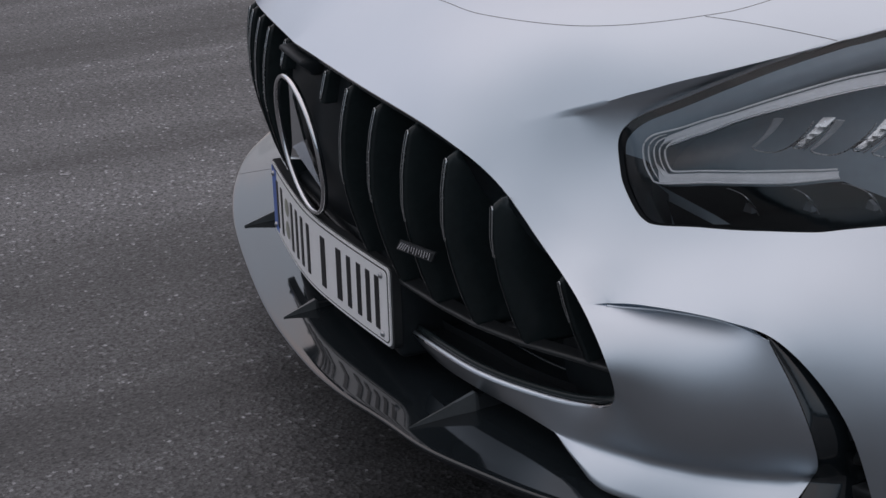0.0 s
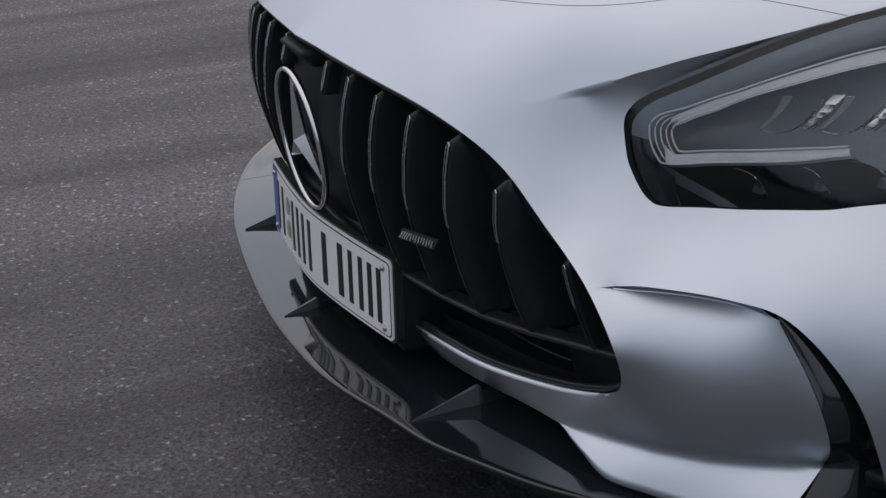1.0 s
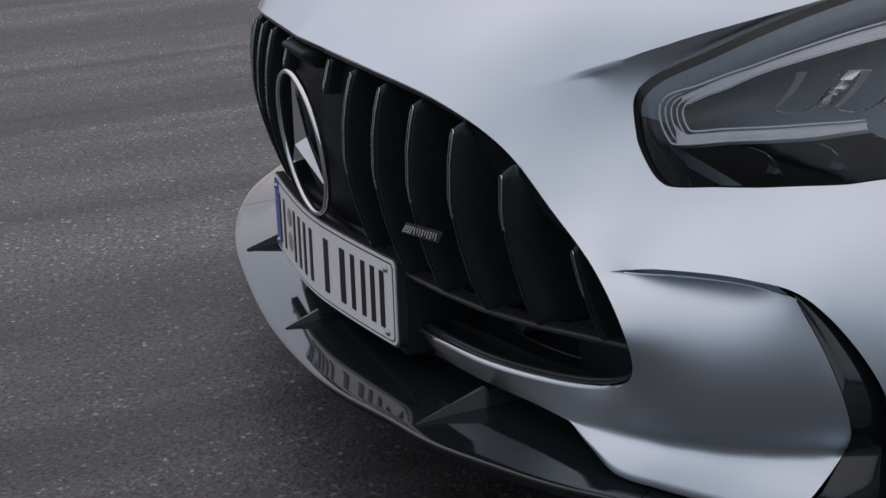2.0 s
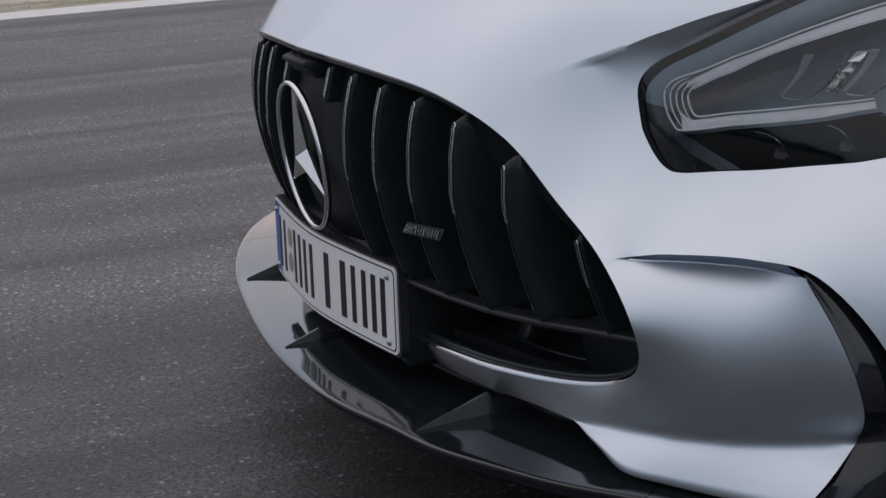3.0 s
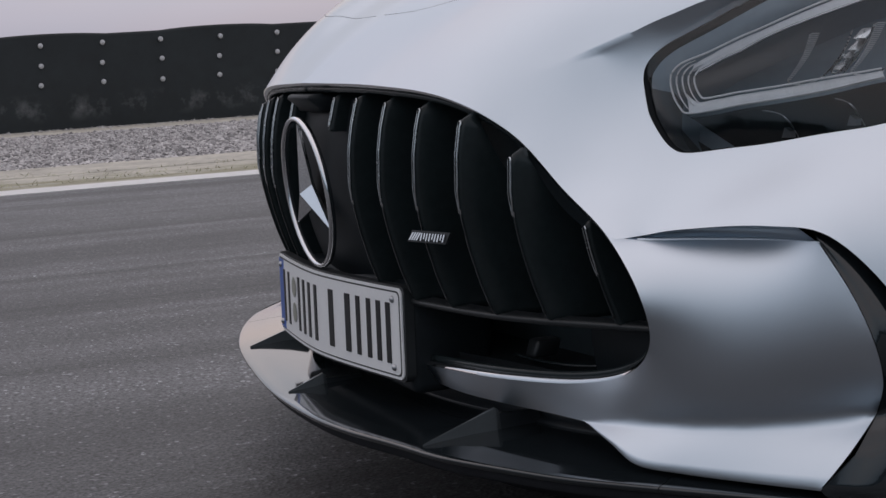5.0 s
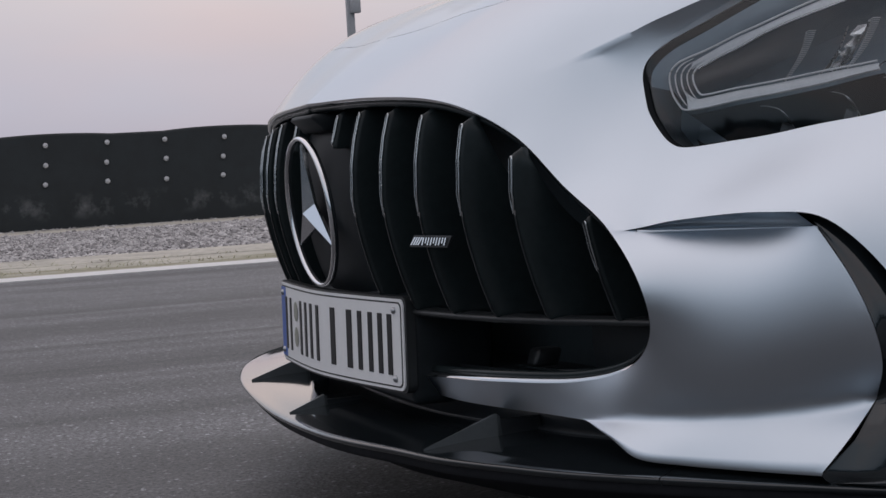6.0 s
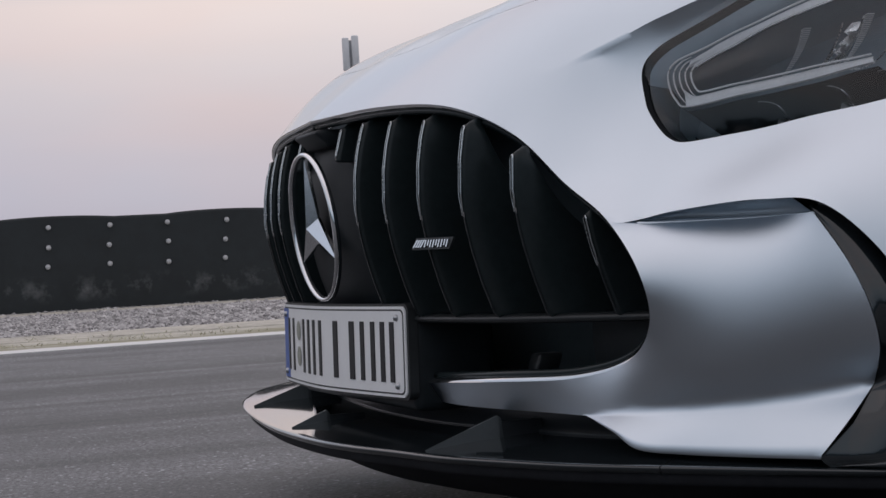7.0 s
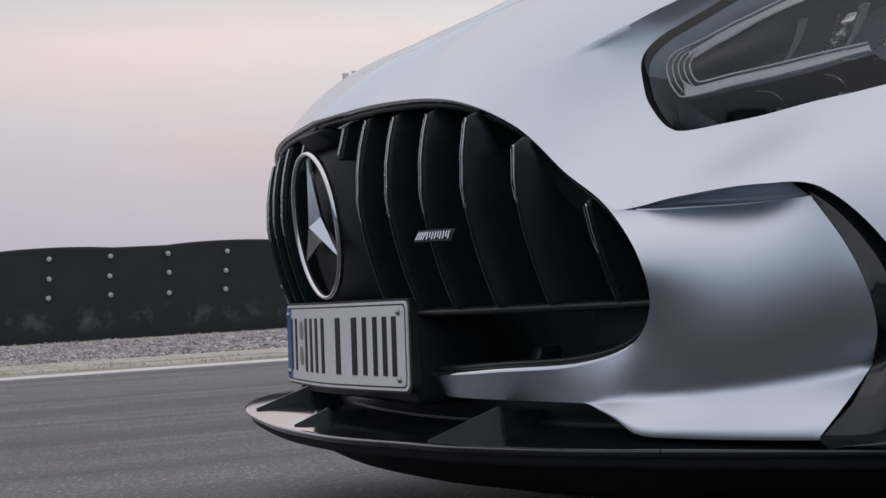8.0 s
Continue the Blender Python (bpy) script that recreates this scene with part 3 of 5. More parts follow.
def woods():
    """The dark tree line across the track, behind the camera."""
    rng = np.random.default_rng(11)
    base = np.array([(1, 0, 0), (-1, 0, 0), (0, 1, 0), (0, -1, 0), (0, 0, 1), (0, 0, -1)], float)
    tri = [(0, 2, 4), (2, 1, 4), (1, 3, 4), (3, 0, 4), (2, 0, 5), (1, 2, 5), (3, 1, 5), (0, 3, 5)]
    verts, faces = [], []
    # below -2.3 the arc is unseen, added so the lower bumper mirrors dark
    a = -2.95
    while a < 1.25:
        far, tall, wide = rng.uniform(95, 125), rng.uniform(6.5, 12.5), rng.uniform(2.2, 4.0)
        c = np.array([far * math.cos(a), far * math.sin(a), 0])
        for _ in range(70):
            up = rng.uniform(0.08, 1.0)
            r = wide * math.sin(math.pi * min(1.0, 0.18 + 0.82 * up)) ** 0.6 * rng.uniform(0.3, 1.0)
            t = rng.uniform(0, 6.28)
            p = c + (r * math.cos(t), r * math.sin(t), tall * up)
            q = base * rng.uniform(0.35, 1.0, (6, 1)) * rng.uniform(0.5, 1.1) + rng.normal(0, 0.12, (6, 3))
            n = len(verts)
            verts.extend(p + q)
            faces.extend(tuple(n + i for i in f) for f in tri)
        a += rng.uniform(0.022, 0.036)
    ob = finish("far_woods", verts, faces, FOLIAGE, None, "dark green tree line far across the track", smooth=False)
    tagged(ob, category="trees", kind="stuff")


woods()

# ---- the car ----
car = empty("sports_car")
tagged(car, "satin silver sports coupe with black slatted grille, parked on asphalt", "car")

# Stations of the nose and bonnet skin, from the centre outwards; along each the height over a plane that leans back.
SKIN = []
SKIN.append([0.4262, 0.4065, 0.3856, 0.3567, 0.3016, 0.2091, 0.0809, -0.0786, -0.2621, -0.4598, -0.6585])
SKIN.append([0.4193, 0.3983, 0.3732, 0.3485, 0.2973, 0.2067, 0.0814, -0.0769, -0.2617, -0.4603, -0.6575])
SKIN.append([0.3885, 0.3732, 0.3559, 0.3499, 0.3033, 0.213, 0.0936, -0.0651, -0.2555, -0.4555, -0.6483])
SKIN.append([0.3277, 0.3229, 0.3069, 0.3347, 0.3026, 0.2024, 0.0996, -0.0482, -0.2367, -0.4343, -0.6237])
SKIN.append([0.2239, 0.2416, 0.1946, 0.2188, 0.3007, 0.2007, 0.0999, -0.0342, -0.2133, -0.4046, -0.5901])
SKIN.append([0.051, 0.1187, 0.1472, 0.0654, 0.1462, 0.1627, 0.0787, -0.0387, -0.2059, -0.3871, -0.5645])
SKIN.append([-0.2049, -0.0815, 0.1016, 0.1084, 0.0057, -0.0059, -0.0405, -0.1079, -0.2423, -0.4012, -0.5629])
SKIN.append([-0.5301, -0.4129, -0.2568, -0.1396, -0.1626, -0.1836, -0.1997, -0.2347, -0.3257, -0.4519, -0.5914])
SKIN.append([-0.85, -0.7179, -0.5624, -0.4229, -0.3726, -0.357, -0.3515, -0.3668, -0.4258, -0.5226, -0.6406])
SKIN = np.array(SKIN)
SKIN_X, SKIN_W0, SKIN_W1 = 1.0, 0.28, 1.30


def cubic(u, count):
    u = np.clip(u, 0, count - 1e-6)
    i = np.floor(u).astype(int)
    t = u - i
    return i, np.stack([(1 - t) ** 3, 3 * t ** 3 - 6 * t ** 2 + 4, -3 * t ** 3 + 3 * t ** 2 + 3 * t + 1, t ** 3], -1) / 6


def lean(p):
    """From x, y, z to x, the way up the leaning plane, and the height over it."""
    p = np.asarray(p, float)
    return p[..., 0], 0.6 * p[..., 1] + 0.8 * p[..., 2], -0.8 * p[..., 1] + 0.6 * p[..., 2]


def unlean(x, w, h):
    return np.stack([x, 0.6 * w - 0.8 * h, 0.8 * w + 0.6 * h], -1)


FOLD_X = [0.0, 0.50, 0.5392, 0.5838, 0.5987, 0.6165, 0.6376, 0.6568, 0.6744, 0.6908, 0.706, 0.7205, 0.727, 0.76, 0.80, 0.97]
FOLD_W = [0.10, 0.530, 0.5640, 0.6012, 0.6158, 0.6326, 0.6553, 0.6768, 0.6988, 0.7210, 0.7428, 0.7655, 0.7785, 0.839, 0.918, 1.36]


def plain_skin(x, w, fold=0.021):
    x, w = np.abs(np.asarray(x, float)), np.asarray(w, float)
    nx, nw = SKIN.shape[0] - 2, SKIN.shape[1] - 3
    i, bx = cubic(x / SKIN_X * nx, nx)
    j, bw = cubic((w - SKIN_W0) / (SKIN_W1 - SKIN_W0) * nw, nw)
    h = np.zeros(x.shape)
    for a in range(4):
        for b in range(4):
            h += bx[..., a] * bw[..., b] * SKIN[np.abs(i + a - 1), j + b]
    # the sharp fold between the bonnet and the headlamp
    s = (np.interp(x, FOLD_X, FOLD_W) - w) * 0.64
    tip = LAMP_FLAT[:, 0].argmin()
    rim = np.interp(x, LAMP_FLAT[tip::-1, 0], LAMP_FLAT[tip::-1, 1])
    wide = np.clip((np.interp(x, FOLD_X, FOLD_W) - rim) * 0.64 / 0.8, 0.0008, 0.022)
    late = np.clip((x - 0.63) / 0.10, 0, 1)
    fade = np.clip((x - 0.522) / 0.098, 0, 1) * (1 - late)
    low = np.where(s > 0, (0.25 - 1.1 * (1 - np.exp(-2 * np.maximum(s, 0) / wide))) * np.exp(-(s / 0.055) ** 2), 0.25 * np.exp(np.minimum(s, 0) / 0.10))
    # the bonnet turns up softly towards the start of the fold
    back = np.maximum(-s, 0) / 0.05
    rise = -np.exp(-((x - 0.560) / 0.065) ** 2) * back * np.exp(1 - back)
    return h + fold * (fade * fade * (3 - 2 * fade) * low + 0.16 * rise)


FOLD = np.stack([np.linspace(0.50, 0.80, 70), np.interp(np.linspace(0.50, 0.80, 70), FOLD_X, FOLD_W)], 1)


# Edges of the openings on the near half; the other half mirrors them.
GRILLE = spline([(0.0, -0.027, 0.585), (0.239, -0.009, 0.580), (0.401, 0.022, 0.564), (0.495, 0.062, 0.523), (0.569, 0.087, 0.464),
                 (0.647, 0.096, 0.422), (0.6990, 0.1036, 0.3670), (0.6907, 0.1172, 0.3130), (0.624, 0.123, 0.272), (0.541, 0.098, 0.252),
                 (0.424, 0.053, 0.246), (0.262, 0.030, 0.239)], 120)
LAMP_FLAT = spline([(0.865, 1.045), (0.80, 0.915), (0.745, 0.8068), (0.7302, 0.7815), (0.7181, 0.7605), (0.7045, 0.7392), (0.6889, 0.7162), (0.6717, 0.6918), (0.6537, 0.6674), (0.6345, 0.6425), (0.6145, 0.6182),
                    (0.6055, 0.6068), (0.5970, 0.5925), (0.5915, 0.5775), (0.5910, 0.5668), (0.5943, 0.5560), (0.6010, 0.5428), (0.6098, 0.5302), (0.628, 0.5153), (0.643, 0.5083), (0.658, 0.5105), (0.695, 0.5325),
                    (0.7465, 0.559), (0.795, 0.587), (0.820, 0.6095), (0.865, 0.665), (0.92, 0.76)], 120)
DUCT = spline([(0.656, 0.1115, 0.4168), (0.668, 0.127, 0.4195), (0.705, 0.151, 0.426), (0.786, 0.198, 0.431), (0.849, 0.235, 0.419), (0.898, 0.280, 0.344), (0.917, 0.312, 0.230), (0.925, 0.33, 0.17)], 60)
JOIN = 56
LIP = spline([(0.246, 0.0445, 0.2142), (0.325, 0.0505, 0.213), (0.408, 0.0675, 0.2125), (0.484, 0.089, 0.212), (0.552, 0.104, 0.2118)], 24)
HOLLOW = spline([(0.552, 0.104, 0.2118), (0.600, 0.1175, 0.2172), (0.650, 0.1434, 0.2219), (0.700, 0.1710, 0.2265), (0.750, 0.2035, 0.2320), (0.800, 0.2455, 0.2395), (0.838, 0.280, 0.2475)], 40)
FOOT = spline([(0.552, 0.104, 0.2118), (0.612, 0.104, 0.1985), (0.650, 0.1115, 0.1822), (0.700, 0.141, 0.1785), (0.770, 0.182, 0.178), (0.8305, 0.2172, 0.1785)], 40)
BLADE = spline([(0.838, 0.280, 0.2475), (0.8744, 0.2640, 0.285), (0.8806, 0.2516, 0.325), (0.8623, 0.2430, 0.366), (0.835, 0.2347, 0.402), (0.823, 0.2325, 0.4145)], 40)
SILL = spline([(0.823, 0.2325, 0.4145), (0.756, 0.214, 0.414), (0.702, 0.172, 0.4145), (0.668, 0.1285, 0.4152), (0.656, 0.1115, 0.4168)], 24)


def pull(samples, plain, spread=0.03):
    """A gentle correction that makes a smooth sheet meet its edges."""
    a, b, want = samples
    off = want - plain(a, b)

    def sheet(x, w):
        x, w = np.abs(np.asarray(x, float)), np.asarray(w, float)
        d2 = (x[..., None] - a) ** 2 + (w[..., None] - b) ** 2
        k = np.exp(-d2 / (2 * spread ** 2))
        return plain(x, w) + (k * off).sum(-1) / (k.sum(-1) + 0.5)
    return sheet


EDGE = np.concatenate([GRILLE[:JOIN], DUCT[:52]])
skin = pull(lean(EDGE), pull(lean(EDGE), plain_skin, 0.035), 0.014)
smooth_skin = pull(lean(EDGE), pull(lean(EDGE), lambda x, w: plain_skin(x, w, 0.0), 0.035), 0.014)


def on_skin(x, w, sink=0.0):
    return unlean(np.asarray(x, float), np.asarray(w, float), skin(x, w) - sink)


def flat(curve):
    x, w, _ = lean(curve)
    return np.stack([x, w], 1)


def ribbon(path, half):
    """A thin closed outline round a line in the plane."""
    p = np.asarray(path, float)
    t = np.gradient(p, axis=0)
    t /= np.linalg.norm(t, axis=1)[:, None]
    n = np.stack([-t[:, 1], t[:, 0]], 1)
    return np.concatenate([p + n * half, (p - n * half)[::-1]])


def mirrored(verts, faces):
    """The sheet and its twin across x = 0, sewn along the middle."""
    verts = np.asarray(verts, float)
    twin = verts * (-1, 1, 1)
    n = len(verts)
    where = np.arange(n) + n
    mid = np.abs(verts[:, 0]) < 1e-5
    where[mid] = np.where(mid)[0]
    other = [tuple(int(where[i]) for i in q[::-1]) for q in faces]
    return np.concatenate([verts, twin]), [tuple(int(i) for i in q) for q in faces] + other


def facing(verts, faces, toward):
    """Turns the faces of a sheet so that most look toward a direction."""
    v = np.asarray(verts, float)
    s = 0.0
    for q in faces:
        s += np.cross(v[q[1]] - v[q[0]], v[q[2]] - v[q[0]]) @ np.asarray(toward, float)
    return [tuple(q) for q in faces] if s > 0 else [tuple(q)[::-1] for q in faces]


def upper_skin():
    g = flat(GRILLE[:JOIN])
    d = flat(DUCT)
    side = [(0.945, 0.345), (0.965, 0.36), (0.965, 1.27)]
    top = [(x, 1.27) for x in np.linspace(0.95, 0.0, 40)]
    mid = [(0.0, w) for w in np.linspace(1.255, g[0, 1] + 0.012, 60)]
    outer = np.concatenate([g, d, side, top, mid])
    lamp_hole = LAMP_FLAT
    seam = spline([(0.0, 0.585), (0.12, 0.589), (0.2354, 0.602), (0.344, 0.611), (0.471, 0.6425), (0.5503, 0.680), (0.6127, 0.7303), (0.6496, 0.7803), (0.6975, 0.90), (0.72, 1.05), (0.73, 1.255)], 70)
    seam[0, 0] = 0.0
    seam2 = spline([(0.6158, 0.7318), (0.6534, 0.7474), (0.6921, 0.7632), (0.7224, 0.7757), (0.7268, 0.7770)], 16)
    v, f = trimmed(outer, [lamp_hole, ribbon(seam[1:], 0.00042), ribbon(seam2, 0.0004)], 0.0125,
                   [FOLD - (0, d / 0.64) for d in (-0.002, 0.0, 0.0025, 0.005, 0.0075, 0.011, 0.016)])
    p = on_skin(v[:, 0], v[:, 1])
    p[np.abs(p[:, 0]) < 2e-4, 0] = 0.0
    for curve in (GRILLE[:JOIN], DUCT):
        gap = ((v[:, None] - flat(curve)[None]) ** 2).sum(-1)
        hit = gap.min(1) < 1e-9
        p[hit] = curve[gap.argmin(1)[hit]]
    # which triangles lie behind the seam: the bonnet
    is_hood = inside(v[f].mean(1), np.concatenate([seam, [(-0.01, 1.3), (-0.01, 0.585)]]))
    for name, pick, label in (("bonnet", is_hood, "smooth silver bonnet"), ("front_bumper", ~is_hood, "satin silver bumper and wing skin")):
        used, back = np.unique(f[pick], return_inverse=True)
        vv, ff = p[used], back.reshape(-1, 3)
        ff = facing(vv, [tuple(t) for t in ff], (0.1, -0.6, 0.7))
        vv, ff = mirrored(vv, ff)
        ob = finish(name, vv, ff, PAINT, car, label)
        # a crisp ridge along the fold
        ridge = on_skin(FOLD[:, 0], FOLD[:, 1])[(FOLD[:, 0] > 0.575) & (FOLD[:, 0] < 0.735)]
        co = np.array([tuple(q.co) for q in ob.data.vertices]) * (1, 1, 1)
        co[:, 0] = np.abs(co[:, 0])
        near = np.zeros(len(co), bool)
        close = (co[:, 0] > 0.5) & (co[:, 0] < 0.85)
        near[close] = (((co[close][:, None] - ridge[None]) ** 2).sum(-1)).min(1) < 1e-9
        crisp = [bool(near[e.vertices[0]] and near[e.vertices[1]]) for e in ob.data.edges]
        mark = ob.data.attributes.new("sharp_edge", "BOOLEAN", "EDGE")
        mark.data.foreach_set("value", crisp)
    for line in (seam[1:], seam2):
        band = ribbon(line, 0.008)
        m = len(line)
        vb, qb = lofted([on_skin(band[:m, 0], band[:m, 1], 0.007), on_skin(band[m:, 0], band[m:, 1], 0.007)[::-1]])
        for sgn in (1, -1):
            finish("gap_seal", vb * (sgn, 1, 1), qb, DARK, car, "black seal under the panel gap")
    # a dark inner shell closes the gaps
    xs, ws = np.linspace(-0.955, 0.955, 60), np.linspace(0.44, 1.26, 50)
    rows = [on_skin(xs, np.full(60, w), 0.07) for w in ws]
    v2, q2 = lofted(rows)
    keep = [q for q in q2 if v2[q[0]][2] > 0.56 and (abs(v2[q[0]][0]) < 0.5 or v2[q[0]][1] > 0.75)]
    finish("inner_shell", v2, keep, DARK, car, "black inner panel under the skin")


upper_skin()

def drape(flat_pts, tris, rim, rim_value, dome):
    """A sheet stretched over its rim and puffed out by dome, a value for each point of a plane mesh: one height for each point."""
    p, t = np.asarray(flat_pts, float), np.asarray(tris, int)
    n = len(p)
    lap = np.zeros((n, n))
    area = np.zeros(n)
    for k in range(3):
        i, j, o = t[:, k], t[:, (k + 1) % 3], t[:, (k + 2) % 3]
        a, b = p[i] - p[o], p[j] - p[o]
        cr = np.abs(a[:, 0] * b[:, 1] - a[:, 1] * b[:, 0]) + 1e-12
        w = np.clip((a * b).sum(1) / cr, -6, 20) / 2
        np.add.at(lap, (i, j), w)
        np.add.at(lap, (j, i), w)
        np.add.at(area, i, cr / 6)
    d = lap.sum(1)
    value = np.full(n, np.nan)
    gap = ((p[:, None] - rim[None]) ** 2).sum(-1)
    near = gap.argmin(1)
    fixed = gap.min(1) < 1e-9
    value[fixed] = rim_value[near[fixed]]
    free = ~fixed
    m = np.diag(d) - lap
    right = -m[np.ix_(free, fixed)] @ value[fixed] + (dome * area)[free]
    value[free] = np.linalg.solve(m[np.ix_(free, free)], right)
    return value


def lower_blade():
    edge = np.concatenate([GRILLE[JOIN - 1:], LIP, HOLLOW[1:], BLADE[1:], SILL[1:]])
    v, f = trimmed(edge[:, (0, 2)], [], 0.0060)
    # a rounded lip under the grille, then a face that leans out and rolls under just above the crease
    body, roll = np.clip((v[:, 0] - 0.56) / 0.10, 0, 1), np.clip((0.325 - v[:, 1]) / 0.07, 0, 1)
    right = np.clip((v[:, 0] - 0.70) / 0.10, 0, 1)
    scoop = np.clip(1.3 - (0.4145 - v[:, 1]) / 0.012, 0, 1) * right
    y = drape(v, f, edge[:, (0, 2)], edge[:, 1], -4.0 * (1 - body) - body * (2.5 + 2.0 * right + 12.0 * roll) + 16.0 * scoop)
    p = np.stack([v[:, 0], y, v[:, 1]], 1)
    ff = facing(p, [tuple(t) for t in f], (0.3, -1, 0.1))
    # the flared foot under the hollow crease
    top = HOLLOW
    rows = []
    for m in (0.0, 0.07, 0.15, 0.25, 0.36, 0.48, 0.62, 0.8, 0.94, 1.0):
        row = top * (1 - m) + FOOT * m
        row[:, 1] -= 0.003 * np.sin(math.pi * m) * np.linspace(0, 1, 40)
        row[:, 1] += (0.004 if m == 1.0 else 0.0)
        row[:, 0] += 0.007 * math.sin(math.pi * m) * np.clip((np.arange(40) - 24) / 15.0, 0, 1) ** 2
        rows.append(row)
    v2, q2 = lofted(rows)
    q2 = facing(v2, q2, (0.2, -0.6, 0.8))
    # one sheet: weld along the hollow, then roll the crease softly
    alls = np.concatenate([p, v2])
    gap = ((v2[:, None] - p[None]) ** 2).sum(-1)
    same = {i: int(gap[i].argmin()) for i in range(len(v2)) if gap[i].min() < 1e-9}
    name_of = lambda i: same.get(i, len(p) + i)
    quads = list(ff) + [tuple(name_of(i) for i in q) for q in q2]
    far = np.sqrt(((alls[:, None] - HOLLOW[None]) ** 2).sum(-1))
    along = far.argmin(1) / 39.0
    soft = np.clip(1 - far.min(1) / 0.010, 0, 1) * np.clip(along / 0.2, 0, 1) ** 0.7
    count = {}
    for q in quads:
        for a, b in zip(q, q[1:] + q[:1]):
            count[(min(a, b), max(a, b))] = count.get((min(a, b), max(a, b)), 0) + 1
    for (a, b), k in count.items():
        if k == 1:
            soft[a] = soft[b] = 0.0
    ia, ib = np.array(list(count)).T
    for _ in range(8):
        total, n = np.zeros_like(alls), np.zeros(len(alls))
        np.add.at(total, ia, alls[ib])
        np.add.at(total, ib, alls[ia])
        np.add.at(n, ia, 1)
        np.add.at(n, ib, 1)
        mean = total / np.maximum(n, 1)[:, None]
        alls = alls + (mean - alls) * (0.5 * soft * (n > 0))[:, None]
    used, where = np.unique(np.array([i for q in quads for i in q]), return_inverse=True)
    index = iter(where)
    quads, alls = [tuple(int(next(index)) for _ in q) for q in quads], alls[used]
    for sgn in (1, -1):
        finish("bumper_blade", alls * (sgn, 1, 1), quads if sgn > 0 else [q[::-1] for q in quads], PAINT, car, "silver lower bumper blade with a flared foot")


lower_blade()


def flange(name, path, inward, deep, mat, label="", radius=0.006, both=True):
    """A rolled return along an edge: rounds inwards, then runs back."""
    rows = []
    for a in np.linspace(0, math.pi / 2, 5):
        rows.append(path + inward * radius * math.sin(a) + np.array([0, radius * (1 - math.cos(a)), 0]))
    rows.append(path + inward * radius + np.array([0, deep, 0]))
    v, q = lofted(rows)
    finish(name, v, q, mat, car, label)
    if both:
        finish(name, v * (-1, 1, 1), [t[::-1] for t in q], mat, car, label)


def inward_of(path, centre):
    d = np.asarray(centre, float) - path
    t = np.gradient(path, axis=0)
    n = np.cross(t, (0, 1, 0))
    n /= np.linalg.norm(n, axis=1)[:, None]
    s = np.sign((n * d).sum(1))
    return n * s[:, None]


IN_GRILLE = inward_of(GRILLE, (0.25, 0.0, 0.42))
flange("grille_return", GRILLE, IN_GRILLE, 0.009, PAINT, "rolled silver edge of the grille opening", 0.0055)
v, q = tube(GRILLE + IN_GRILLE * 0.008 + np.array([0, 0.010, 0]), 0.0045, 8)
finish("grille_frame", v, q, SLAT, car, "black frame round the grille")
finish("grille_frame", v * (-1, 1, 1), [t[::-1] for t in q], SLAT, car, "black frame round the grille")


# ---- grille ----
def slat_y(x, z):
    base = np.interp(abs(x), [0, 0.1, 0.186, 0.271, 0.357, 0.442, 0.52, 0.6, 0.66], [-0.031, -0.030, -0.029, -0.019, -0.005, 0.015, 0.046, 0.09, 0.12])
    return base + np.interp(z, [0.25, 0.33, 0.36, 0.40, 0.43, 0.46, 0.50, 0.53, 0.56, 0.58], [0.06, 0.031, 0.020, 0.009, 0.003, 0.0, 0.002, 0.007, 0.015, 0.022])


grille = empty("grille", car)
tagged(grille, "gloss black grille of upright slats")


